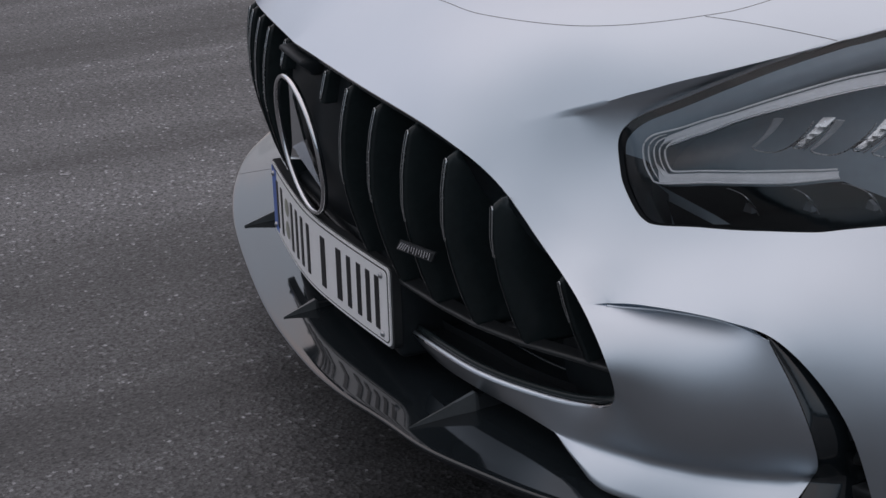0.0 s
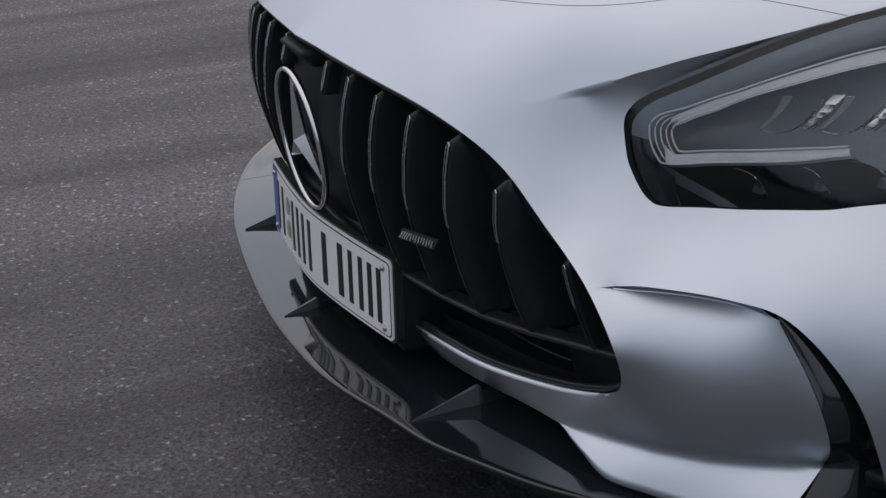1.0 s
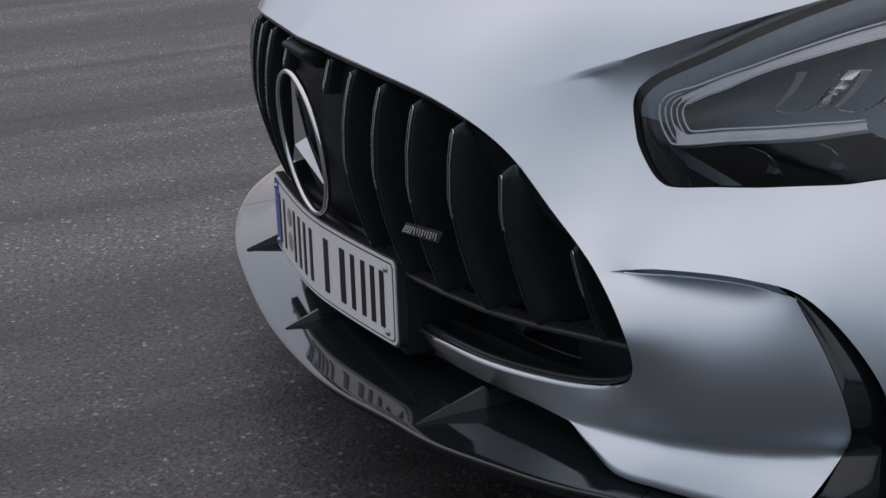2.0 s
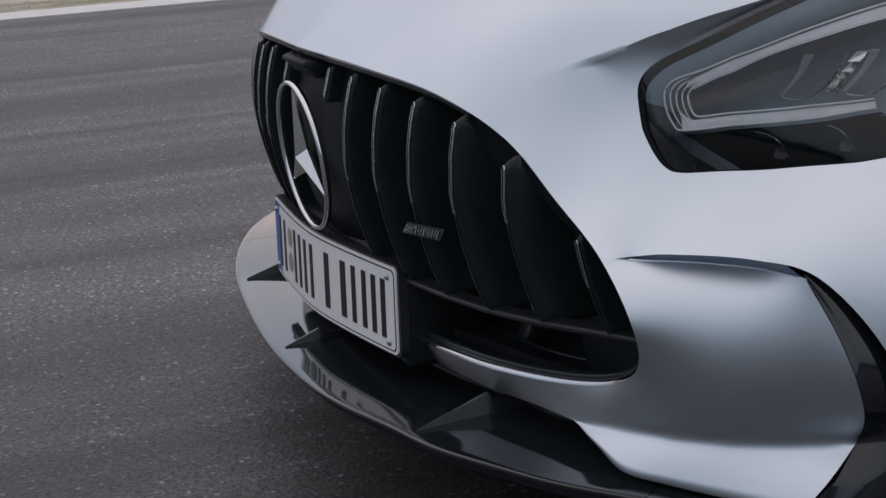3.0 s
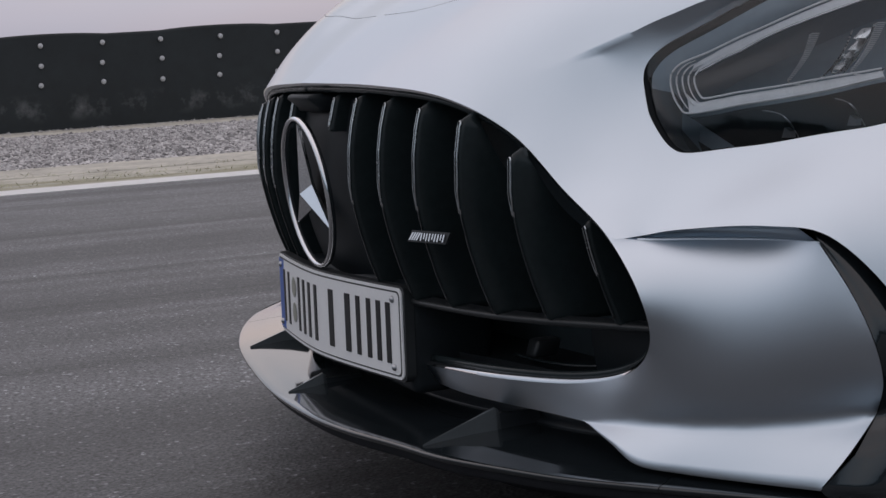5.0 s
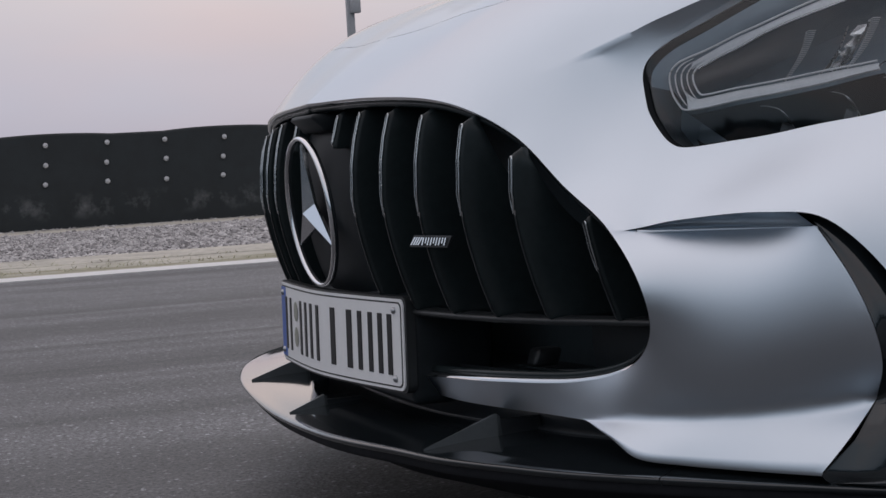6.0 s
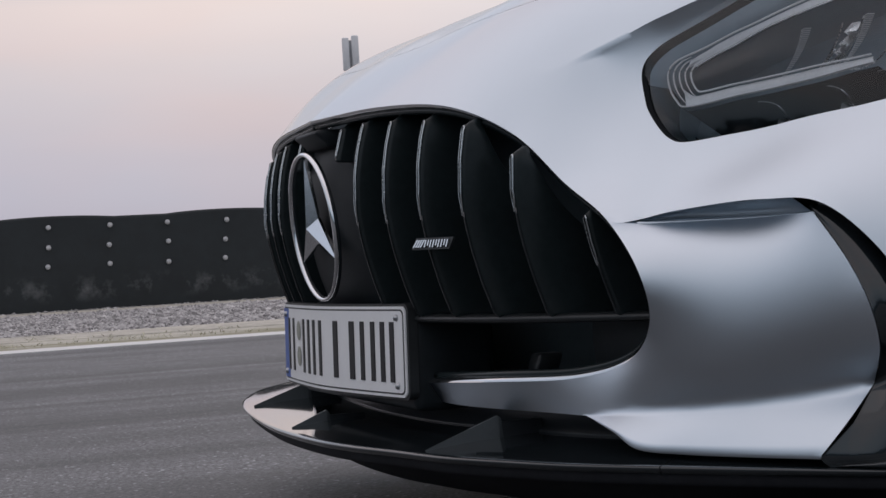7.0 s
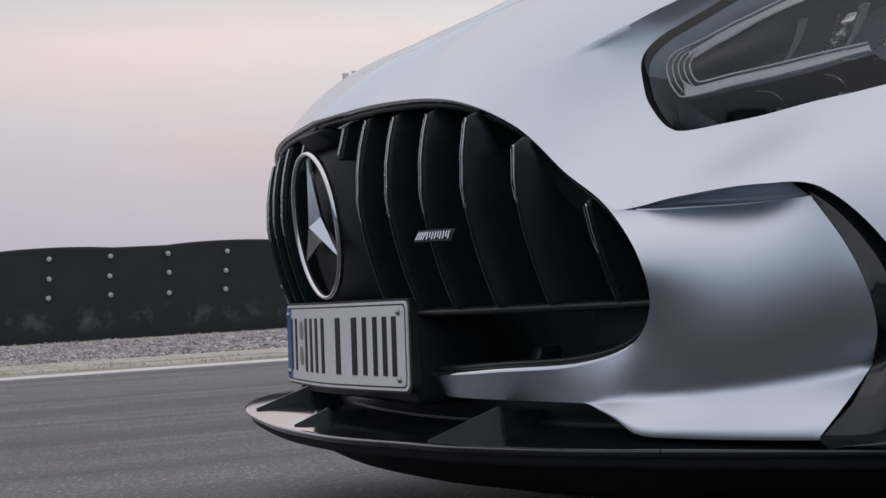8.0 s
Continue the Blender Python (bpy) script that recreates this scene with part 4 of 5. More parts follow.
def slat(x, z0, z1, name="slat"):
    """One upright fin: a narrow rounded front face with a bright inlay over its upper half."""
    zs = np.linspace(z0, z1, 22)
    y = np.array([slat_y(x, z) for z in zs])
    y = spline(np.stack([y, zs], 1)[::3], 30)
    half, deep = 0.0052, 0.078
    sec = [(-half, deep), (-half, 0.006), (-half * 0.85, 0.0022), (-half * 0.5, 0.0006), (0, 0.0002), (half * 0.5, 0.0006), (half * 0.85, 0.0022), (half, 0.006), (half, deep)]
    rows = []
    for k, (yy, zz) in enumerate(y):
        top = max(0.0, 1 - (z1 - zz) / 0.012)
        back = 0.012 * top ** 2 + (0.004 if k == 0 else 0.0)
        thin = 1 - 0.35 * top ** 2
        full = deep if abs(x) < 0.4 else deep * min(1.0, 0.25 + max(0.0, z1 - zz) / 0.09)
        # the outer fins fall away behind their heads
        fall = 0.75 * max(0.0, 1 - (z1 - zz) / 0.11) if abs(x) > 0.4 else 0.0
        rows.append([(x + a * thin, yy + min(b + back, full), zz - fall * max(0.0, min(b, full) - 0.006)) for a, b in sec])
    v, q = lofted(rows)
    n = len(sec)
    q = q + [tuple(range(n))[::-1], tuple((len(y) - 1) * n + k for k in range(n))]
    finish(name, v, q, SLAT, grille)
    short = z0 > 0.5
    low = z0 + 0.007 if short else min(0.437, z1 - 0.062)
    face = spline([(slat_y(x, z), z) for z in np.linspace(max(low, z0 + 0.004), z1 - 0.011, 14)], 30)
    if len(face) and face[-1, 1] - face[0, 1] > 0.02:
        # the inlay: a long slim loop, heavier on its outer side, pinched at the foot
        m = len(face)
        wide = 0.0034 * np.clip(np.arange(m) / 7.0, 0.25 if not short else 0.6, 1) ** 0.6
        out = [(x + w, yy - 0.0002, zz) for w, (yy, zz) in zip(wide, face)]
        inn = [(x - w, yy - 0.0002, zz) for w, (yy, zz) in zip(wide, face)]
        head = [(x + 0.0020, face[-1, 0] + 0.0008, face[-1, 1] + 0.0018), (x - 0.0020, face[-1, 0] + 0.0008, face[-1, 1] + 0.0018)]
        v, q = tube(out + head + inn[::-1], [0.00125] * m + [0.0012, 0.001] + [0.0007] * m, 6, closed=True)
        finish("edge_trim", v, q, INLAY, grille, "thin bright outline of the slat face")
    if not short:
        line = [(x + half * 0.6, slat_y(x, z) + 0.0002, z) for z in np.linspace(z0 + 0.01, max(low + 0.004, z0 + 0.03), 16)]
        v, q = tube(line, 0.0011, 5)
        finish("edge_line", v, q, GLOSS, grille, "thin gloss black edge line")


SLATS = [(0.096, 0.522, 0.574), (0.186, 0.318, 0.573), (0.271, 0.318, 0.568), (0.357, 0.318, 0.561), (0.442, 0.318, 0.547), (0.520, 0.318, 0.508), (0.600, 0.318, 0.436)]
for x, z0, z1 in SLATS:
    slat(x, z0, z1)
    slat(-x, z0, z1)


def cavity():
    """The dark box behind the slats."""
    rows = []
    xs = np.linspace(-0.57, 0.57, 30)
    for z in np.linspace(0.2, 0.56, 8):
        rows.append([(x, 0.17 + 0.1 * abs(x), z) for x in xs])
    v, q = lofted(rows)
    finish("radiator_screen", v, q, DUCT_BLACK, grille, "black screen behind the slats")
    rows = [[(x, slat_y(x, 0.318) + a, 0.318 + b) for x in np.linspace(-0.685, 0.685, 50)] for a, b in ((0.022, 0.005), (0.005, 0.004), (0.0015, 0.0028), (0.0, 0.0), (0.0015, -0.003), (0.005, -0.0045), (0.022, -0.006))]
    v, q = lofted(rows)
    finish("cross_bar", v, q, SATIN, grille, "black bar below the slats")
    rows = [[(x, slat_y(x, 0.26) + 0.02 + a, z) for x in np.linspace(-0.66, 0.66, 40)] for a, z in ((0.0, 0.236), (0.03, 0.238), (0.06, 0.240), (0.16, 0.244))]
    v, q = lofted(rows)
    finish("intake_floor", v, q, TRAY, grille, "black floor of the lower intake")
    for sgn in (1, -1):
        # the outer cheek of the intake, a ledge along its floor and a small sensor block
        rows = [[(sgn * x, 0.135 + 0.42 * (x - 0.5) ** 1.5 + d + 0.25 * (0.30 - z), z) for x in np.linspace(0.50, 0.70, 12)] for z, d in ((0.235, 0.0), (0.26, 0.0), (0.29, 0.004), (0.316, 0.012))]
        v, q = lofted(rows)
        finish("intake_cheek", v, facing(v, q, (0, -1, 0)), TRAY, grille, "gloss black outer cheek of the intake")
        v, q = tube([(sgn * p[0], p[1], p[2]) for p in spline([(0.315, 0.126, 0.2475), (0.38, 0.134, 0.248), (0.45, 0.145, 0.252), (0.53, 0.160, 0.262)], 16)], 0.0022, 6)
        finish("floor_ledge", v, q, INSERT, grille)
        bm = box_bm(0.334, 0.362, 0.128, 0.16, 0.249, 0.270, 0.004, 2)
        for w in bm.verts:
            w.co.y += 0.35 * (w.co.z - 0.249)
            w.co.x *= sgn
        part("sensor_block", bm, SATIN, grille, "small black sensor block")


cavity()


def star():
    badge = empty("badge", car)
    tagged(badge, "chrome ring badge with three tapered spokes")
    c = np.array([0.007, -0.031, 0.441])
    tilt = Matrix.Rotation(radians(6), 3, "X")

    def put(v):
        return [tuple(Vector(c) + tilt @ Vector(p)) for p in v]
    a = np.linspace(0, 2 * math.pi, 72, endpoint=False)
    prof = [(0.1008, 0.003), (0.1018, -0.003), (0.0998, -0.0060), (0.0972, -0.006), (0.0950, -0.003), (0.0956, 0.002)]
    rows = [[(r * math.cos(t), y, r * math.sin(t)) for r, y in prof] for t in a]
    v, q = lofted(rows, close_u=True, close_v=True)
    finish("ring", put(v), q, CHROME, badge, "polished chrome ring")
    for k in range(3):
        t = math.pi / 2 + k * 2 * math.pi / 3
        d, s = np.array([math.cos(t), 0, math.sin(t)]), np.array([-math.sin(t), 0, math.cos(t)])
        root = 0.0225
        tip, left = d * 0.0925, (d * 0.5 + s * 0.866) * root
        right = (d * 0.5 - s * 0.866) * root
        ridge, heart = d * 0.0925 + np.array([0, -0.001, 0]), np.array([0, -0.013, 0.0])
        back = np.array([0, 0.004, 0])
        v = [heart, left, ridge, right, left + back, tip + back, right + back]
        finish("spoke", put(v), [(0, 1, 2), (0, 2, 3), (1, 4, 5, 2), (2, 5, 6, 3)], CHROME, badge, smooth=False)
    # backing panel and camera pod
    zs, xs = np.linspace(0.325, 0.562, 24), np.linspace(-0.118, 0.128, 24)
    rows = [[(x, -0.017 + 0.9 * x * x + (1.7 if z < 0.46 else 1.5) * (z - 0.46) ** 2, z) for x in xs] for z in zs]
    v, q = lofted(rows)
    finish("badge_panel", v, q, TRAY, car, "smooth black panel behind the badge")
    pod = box_bm(-0.064, 0.046, -0.034, 0.05, 0.546, 0.570, 0.006, 2)
    for q in pod.verts:
        if q.co.z < 0.56:
            q.co.y += 0.014
    part("camera_pod", pod, TRAY, car, "black camera housing over the badge")


star()


def small_badge():
    b = empty("side_badge", car)
    tagged(b, "small chrome badge of plain bars on a slat")
    ax = np.array([0.0595, 0.024, -0.001])
    ax = ax / np.linalg.norm(ax)
    o = np.array([0.358, -0.012, 0.4035])
    up = np.array([0.0, 0.2, 0.98])
    fwd = np.cross(ax, up)

    def bar(u0, u1, h0, h1, t, mat, name, slant=0.0):
        v = []
        for d in (0.0, t):
            for u, h in ((u0, h0), (u1, h0), (u1, h1), (u0, h1)):
                v.append(o + ax * (u + slant * h) + up * h + fwd * d)
        finish(name, v, [(0, 3, 2, 1), (4, 5, 6, 7), (0, 1, 5, 4), (1, 2, 6, 5), (2, 3, 7, 6), (3, 0, 4, 7)], mat, b, smooth=False)
    bar(-0.002, 0.062, -0.002, 0.0115, 0.003, SATIN, "carrier", 0.4)
    for k in range(4):
        bar(0.0005 + 0.004 * k, 0.003 + 0.004 * k, 0, 0.009, 0.005, CHROME, "stripe", 0.6)
    for u in (0.0195, 0.0335, 0.0475):
        bar(u, u + 0.0022, 0, 0.0088, 0.005, CHROME, "bar", 0.15)
        bar(u + 0.0048, u + 0.0068, 0.002, 0.0088, 0.005, CHROME, "bar", 0.15)
        bar(u + 0.0092, u + 0.0112, 0, 0.0088, 0.005, CHROME, "bar", 0.15)


small_badge()


# ---- number plate ----
def plate():
    pl = empty("number_plate", car)
    tagged(pl, "white number plate with black bars and a blue end strip")
    # a gentle bow: ends back, middle forward
    def at(u, z, out=0.0):
        s = u / 0.26
        return (u - 0.004, -0.0292 + 0.0255 * (s * s + 0.02) ** 0.7 + 0.0062 * s + 0.025 * (z - 0.222) - out, z)
    z0, z1 = 0.222, 0.334

    def sheet(name, u0, u1, a0, a1, out, mat, label="", corner=0.0, thick=0.0015, m=24):
        us = np.linspace(u0, u1, m)
        if corner:
            bend = corner * (1 - np.cos(np.linspace(0, math.pi / 2, 7)))
            us = np.concatenate([u0 + bend, us[2:-2], (u1 - bend)[::-1]])
            m = len(us)
        rows = []
        for k, u in enumerate(us):
            e = min(u - u0, u1 - u)
            cut = corner - math.sqrt(max(corner ** 2 - (corner - e) ** 2, 0)) if e < corner else 0.0
            rows.append([at(u, a0 + cut, out - thick), at(u, a0 + cut, out), at(u, a1 - cut, out), at(u, a1 - cut, out - thick)])
        v, q = lofted(rows, close_v=True)
        q = q + [(0, 1, 2, 3), tuple((m - 1) * 4 + s for s in (3, 2, 1, 0))]
        return finish(name, v, q, mat, pl, label, smooth=False)
    sheet("carrier", -0.264, 0.264, z0 - 0.003, z1 + 0.003, -0.001, SATIN, "black plate carrier", 0.010, 0.012, 60)
    sheet("rim", -0.260, 0.260, z0, z1, 0.0012, PLATE, "white rim", 0.009, 0.002, 60)
    sheet("border", -0.2565, 0.2565, z0 + 0.0035, z1 - 0.0035, 0.0016, INK, "black border line", 0.008, 0.002, 60)
    sheet("face", -0.2545, 0.2545, z0 + 0.0055, z1 - 0.0055, 0.0020, PLATE, "white reflective face", 0.007, 0.002, 60)
    sheet("end_strip", -0.2545, -0.216, z0 + 0.0055, z1 - 0.0055, 0.0024, PLATE_BLUE, "blue end strip", 0.0, 0.001, 6)
    # plain upright bars stand for the characters
    h0, h1 = z0 + 0.018, z1 - 0.019
    for u, w in ((-0.193, 0.018), (-0.085, 0.016), (-0.022, 0.016), (0.055, 0.0), (0.110, 0.0), (0.158, 0.0155), (0.214, 0.013)):
        for d in ((-w, w) if w else (0.0,)):
            half = 0.0055 if w else 0.0075
            sheet("character_bar", u + d - half, u + d + half, h0, h1, 0.0032, INK, "", 0.0, 0.0012, 3)
    for zc in (0.262, 0.298):
        us = np.linspace(0, 2 * math.pi, 18, endpoint=False)
        v = [at(-0.134, zc, 0.003)] + [at(-0.134 + 0.014 * math.cos(t), zc + 0.014 * math.sin(t), 0.003) for t in us]
        finish("seal", v, [(0, 1 + k, 1 + (k + 1) % 18) for k in range(18)], SEAL, pl, "round dull seal", smooth=False)
    for u in (-0.236, 0.240):
        for z in (z0 + 0.014, z1 - 0.014):
            bm = bmesh.new()
            bmesh.ops.create_uvsphere(bm, u_segments=10, v_segments=6, radius=0.0045)
            bmesh.ops.translate(bm, verts=bm.verts, vec=at(u, z, 0.002))
            part("screw", bm, STEEL, pl)
    part("plate_bracket", box_bm(-0.255, 0.260, 0.012, 0.12, 0.203, 0.337, 0.012, 3), TRAY, car, "black block behind the number plate")


plate()


# ---- splitter ----
EDGE_LINE = spline([(-1.0, 0.21), (-0.93, 0.158), (-0.83, 0.092), (-0.725, 0.043), (-0.60, 0.0), (-0.44, -0.038), (-0.23, -0.069), (-0.04, -0.087), (0.13, -0.087), (0.24, -0.074),
                    (0.345, -0.048), (0.445, -0.025), (0.54, 0.016), (0.612, 0.052), (0.677, 0.097), (0.74, 0.145), (0.81, 0.20), (0.89, 0.27), (0.95, 0.36)], 120)


def splitter():
    sp = empty("splitter", car)
    tagged(sp, "gloss black front splitter with three fins")
    t = np.gradient(EDGE_LINE, axis=0)
    n = np.stack([-t[:, 1], t[:, 0]], 1)
    n /= np.linalg.norm(n, axis=1)[:, None]

    def row(back, z):
        p = EDGE_LINE + n * back
        return np.column_stack([p, np.full(len(p), z)])
    rows = [row(0.010, 0.1600), row(0.006, 0.1610), row(0.0025, 0.1640), row(0.0, 0.1674), row(0.0012, 0.1690), row(0.004, 0.1700), row(0.012, 0.1702), row(0.03, 0.1730), row(0.07, 0.1775), row(0.13, 0.1808), row(0.25, 0.1825)]
    cut = [int(np.abs(EDGE_LINE[:, 0] + 0.696).argmin()), int(np.abs(EDGE_LINE[:, 0] - 0.696).argmin())]
    for name, a, b, mat, label in (("splitter_end", 0, cut[0], GLOSS, "outer end of the splitter beyond a joint"), ("splitter_blade", cut[0], cut[1], GLOSS, "gloss black splitter lip"),
                                   ("splitter_end", cut[1], len(EDGE_LINE) - 1, GLOSS, "outer end of the splitter beyond a joint")):
        piece = [r[a:b + 1].copy() for r in rows]
        for r in piece:
            for end, on in ((0, a > 0), (-1, b < len(EDGE_LINE) - 1)):
                if on:
                    r[end] += (r[-2 if end else 1] - r[end]) * 0.05
        v, q = lofted(piece)
        finish(name, v, q, mat, sp, label)
    rows = [row(0.010, 0.1600), row(0.012, 0.152), row(0.016, 0.1485), row(0.05, 0.143), row(0.085, 0.128), row(0.12, 0.108), row(0.16, 0.097), row(0.32, 0.095)]
    v, q = lofted(rows)
    finish("splitter_underside", v, q, UNDER, sp, "dull black underside")
    # wall between the splitter and the bumper
    rows = []
    xs = np.linspace(-0.80, 0.80, 80)
    yb = np.interp(xs, EDGE_LINE[:, 0], EDGE_LINE[:, 1])
    for z, back in ((0.165, 0.162), (0.178, 0.16), (0.18, 0.152), (0.184, 0.152), (0.186, 0.16), (0.222, 0.150), (0.25, 0.143)):
        rows.append(np.column_stack([xs, yb + back, np.full(80, z)]))
    v, q = lofted(rows)
    finish("intake_wall", v, q, WALL, sp, "black wall under the bumper")

    def fin(tip, top, spread):
        """A pointed wedge: two flat flanks that meet in a ridge, cut off square and run back to the wall."""
        tip, top = np.array(tip), np.array(top)
        d = (top - tip) * (1, 1, 0)
        d = d / np.linalg.norm(d)
        s = np.array([d[1], -d[0], 0])
        foot = np.array([top[0], top[1], 0.1775])
        run = np.array([0, 0.05, 0])
        v = [tip - (0, 0, 0.003), foot + s * spread, top + s * 0.0035, top - s * 0.0035, foot - s * spread, tip]
        v += [foot + s * spread * 0.6 + d * 0.006, top + s * 0.003 + d * 0.004 - (0, 0, 0.003), top - s * 0.003 + d * 0.004 - (0, 0, 0.003), foot - s * spread * 0.6 + d * 0.006]
        f = [(0, 1, 2, 5), (5, 2, 3), (5, 3, 4, 0), (1, 6, 7, 2), (2, 7, 8, 3), (3, 8, 9, 4), (6, 9, 8, 7)]
        wedge = finish("fin", v, f, FIN, sp, "pointed dark grey fin", smooth=False)
        low = np.array([0, 0, 0.004])
        v = [p - low for p in v[6:10]] + [p + run - low for p in v[6:10]]
        finish("fin_root", v, [(0, 4, 5, 1), (1, 5, 6, 2), (2, 6, 7, 3)], WALL, wedge, "black root that runs back to the wall", smooth=False)
    fin((0.389, -0.025, 0.1725), (0.392, 0.064, 0.2045), 0.005)
    fin((-0.024, -0.071, 0.1725), (-0.024, -0.022, 0.1920), 0.004)
    fin((-0.425, -0.024, 0.1735), (-0.415, 0.062, 0.2045), 0.005)


splitter()


# ---- side intake ----
def side_duct():
    n = 42
    side_edge = np.concatenate([BLADE[::-1], (HOLLOW[-1:] * 0.5 + FOOT[-1:] * 0.5) + np.array([[0.0085, 0.003, 0]]), FOOT[-1:], FOOT[-1:] + np.array([[0.004, 0.01, -0.008]])])

    def even(path):
        gone = np.concatenate([[0], np.cumsum(np.linalg.norm(np.diff(path, axis=0), axis=1))])
        return np.stack([np.interp(np.linspace(0, gone[-1], n), gone, path[:, k]) for k in range(3)], 1)
    edge, wing = even(side_edge), even(DUCT[29:])
    along = np.linspace(0, 1, n)[:, None]
    inner = np.array([-0.22, 0.975, 0.0])
    hole = np.clip((along - 0.20) / 0.16, 0, 1)
    hole = hole * hole * (3 - 2 * hole)

    def across(k, depth):
        """A line down the intake, k of the way from the blade to the wing, set back by a depth."""
        return edge * (1 - k) + wing * k + inner * depth
    shape = [across(0.0, 0.0012), across(0.01, 0.0022), across(0.2, 0.0035), across(0.42, 0.006), across(0.50, 0.010 + 0.006 * hole), across(0.54, 0.02 + 0.07 * hole), across(0.80, 0.022 + 0.09 * hole),
             across(0.955, 0.020 + 0.075 * hole), across(0.965, 0.010), across(0.985, 0.0035), wing]
    for sgn in (1, -1):
        v, q = lofted(shape)
        q = facing(v, q, (0.5, -1, 0))
        v = v * (sgn, 1, 1)
        finish("side_intake", v, q if sgn > 0 else [t[::-1] for t in q], GLOSS, car, "gloss black side air intake")
        for at_s in (0.44, 0.58, 0.74):
            k = int(at_s * (n - 1))
            rows = []
            for m in np.linspace(0.50, 0.962, 8):
                p = across(m, 0.024 + 0.01 * math.sin(math.pi * (m - 0.5) / 0.46))[k]
                drop = 0.010 * math.sin(math.pi * (m - 0.5) / 0.46)
                rows.append([p + (0, c, d - drop) for c, d in ((0.0, 0.008), (0.0, -0.008), (0.04, -0.006), (0.04, 0.010))])
            v, q = lofted(rows, close_v=True)
            finish("intake_vane", v * (sgn, 1, 1), facing(v, q, (0, -1, 0)), SATIN, car, "black cross vane in the side intake")
        # shaded soffit between the wing edge and the blade top
        up = spline(DUCT[:30], 24)
        low = SILL[::-1]
        grow = np.sin(np.linspace(0, 1, 24) * math.pi)[:, None] ** 0.5
        rows = [up, up + grow * np.array([-0.002, 0.006, -0.001]), up + grow * np.array([-0.008, 0.048, 0.002]), low + grow * np.array([-0.006, 0.040, 0.003]), low + grow * np.array([-0.001, 0.004, 0.001]), low]
        v, q = lofted(rows)
        q = facing(v, q, (0.2, -0.6, -0.8))
        v = v * (sgn, 1, 1)
        finish("soffit", v, q if sgn > 0 else [t[::-1] for t in q], PAINT, car, "silver underside of the wing crease")
        v, q = tube(low[4:] * (sgn, 1, 1) + np.array([0, 0.0022, -0.0006]), 0.0024, 8)
        finish("blade_roll", v, q, PAINT, car, "rolled top edge of the blade")
        # upswept end of the splitter
        a = spline([(0.838, 0.232, 0.1725), (0.88, 0.262, 0.178), (0.93, 0.315, 0.198), (0.975, 0.40, 0.23)], 14)
        b = spline([(0.845, 0.236, 0.172), (0.895, 0.276, 0.171), (0.95, 0.345, 0.172), (0.985, 0.42, 0.175)], 14)
        rows = [a + np.array([-0.02, 0.03, -0.02]), a, a * 0.6 + b * 0.4 + np.array([0.003, -0.002, 0]), b, b + np.array([-0.01, 0.02, -0.02])]
        v, q = lofted(rows)
        q = facing(v, q, (0.5, -0.6, 0.6))
        v = v * (sgn, 1, 1)
        finish("flick", v, q if sgn > 0 else [t[::-1] for t in q], GLOSS, car, "gloss black upswept splitter end")


side_duct()


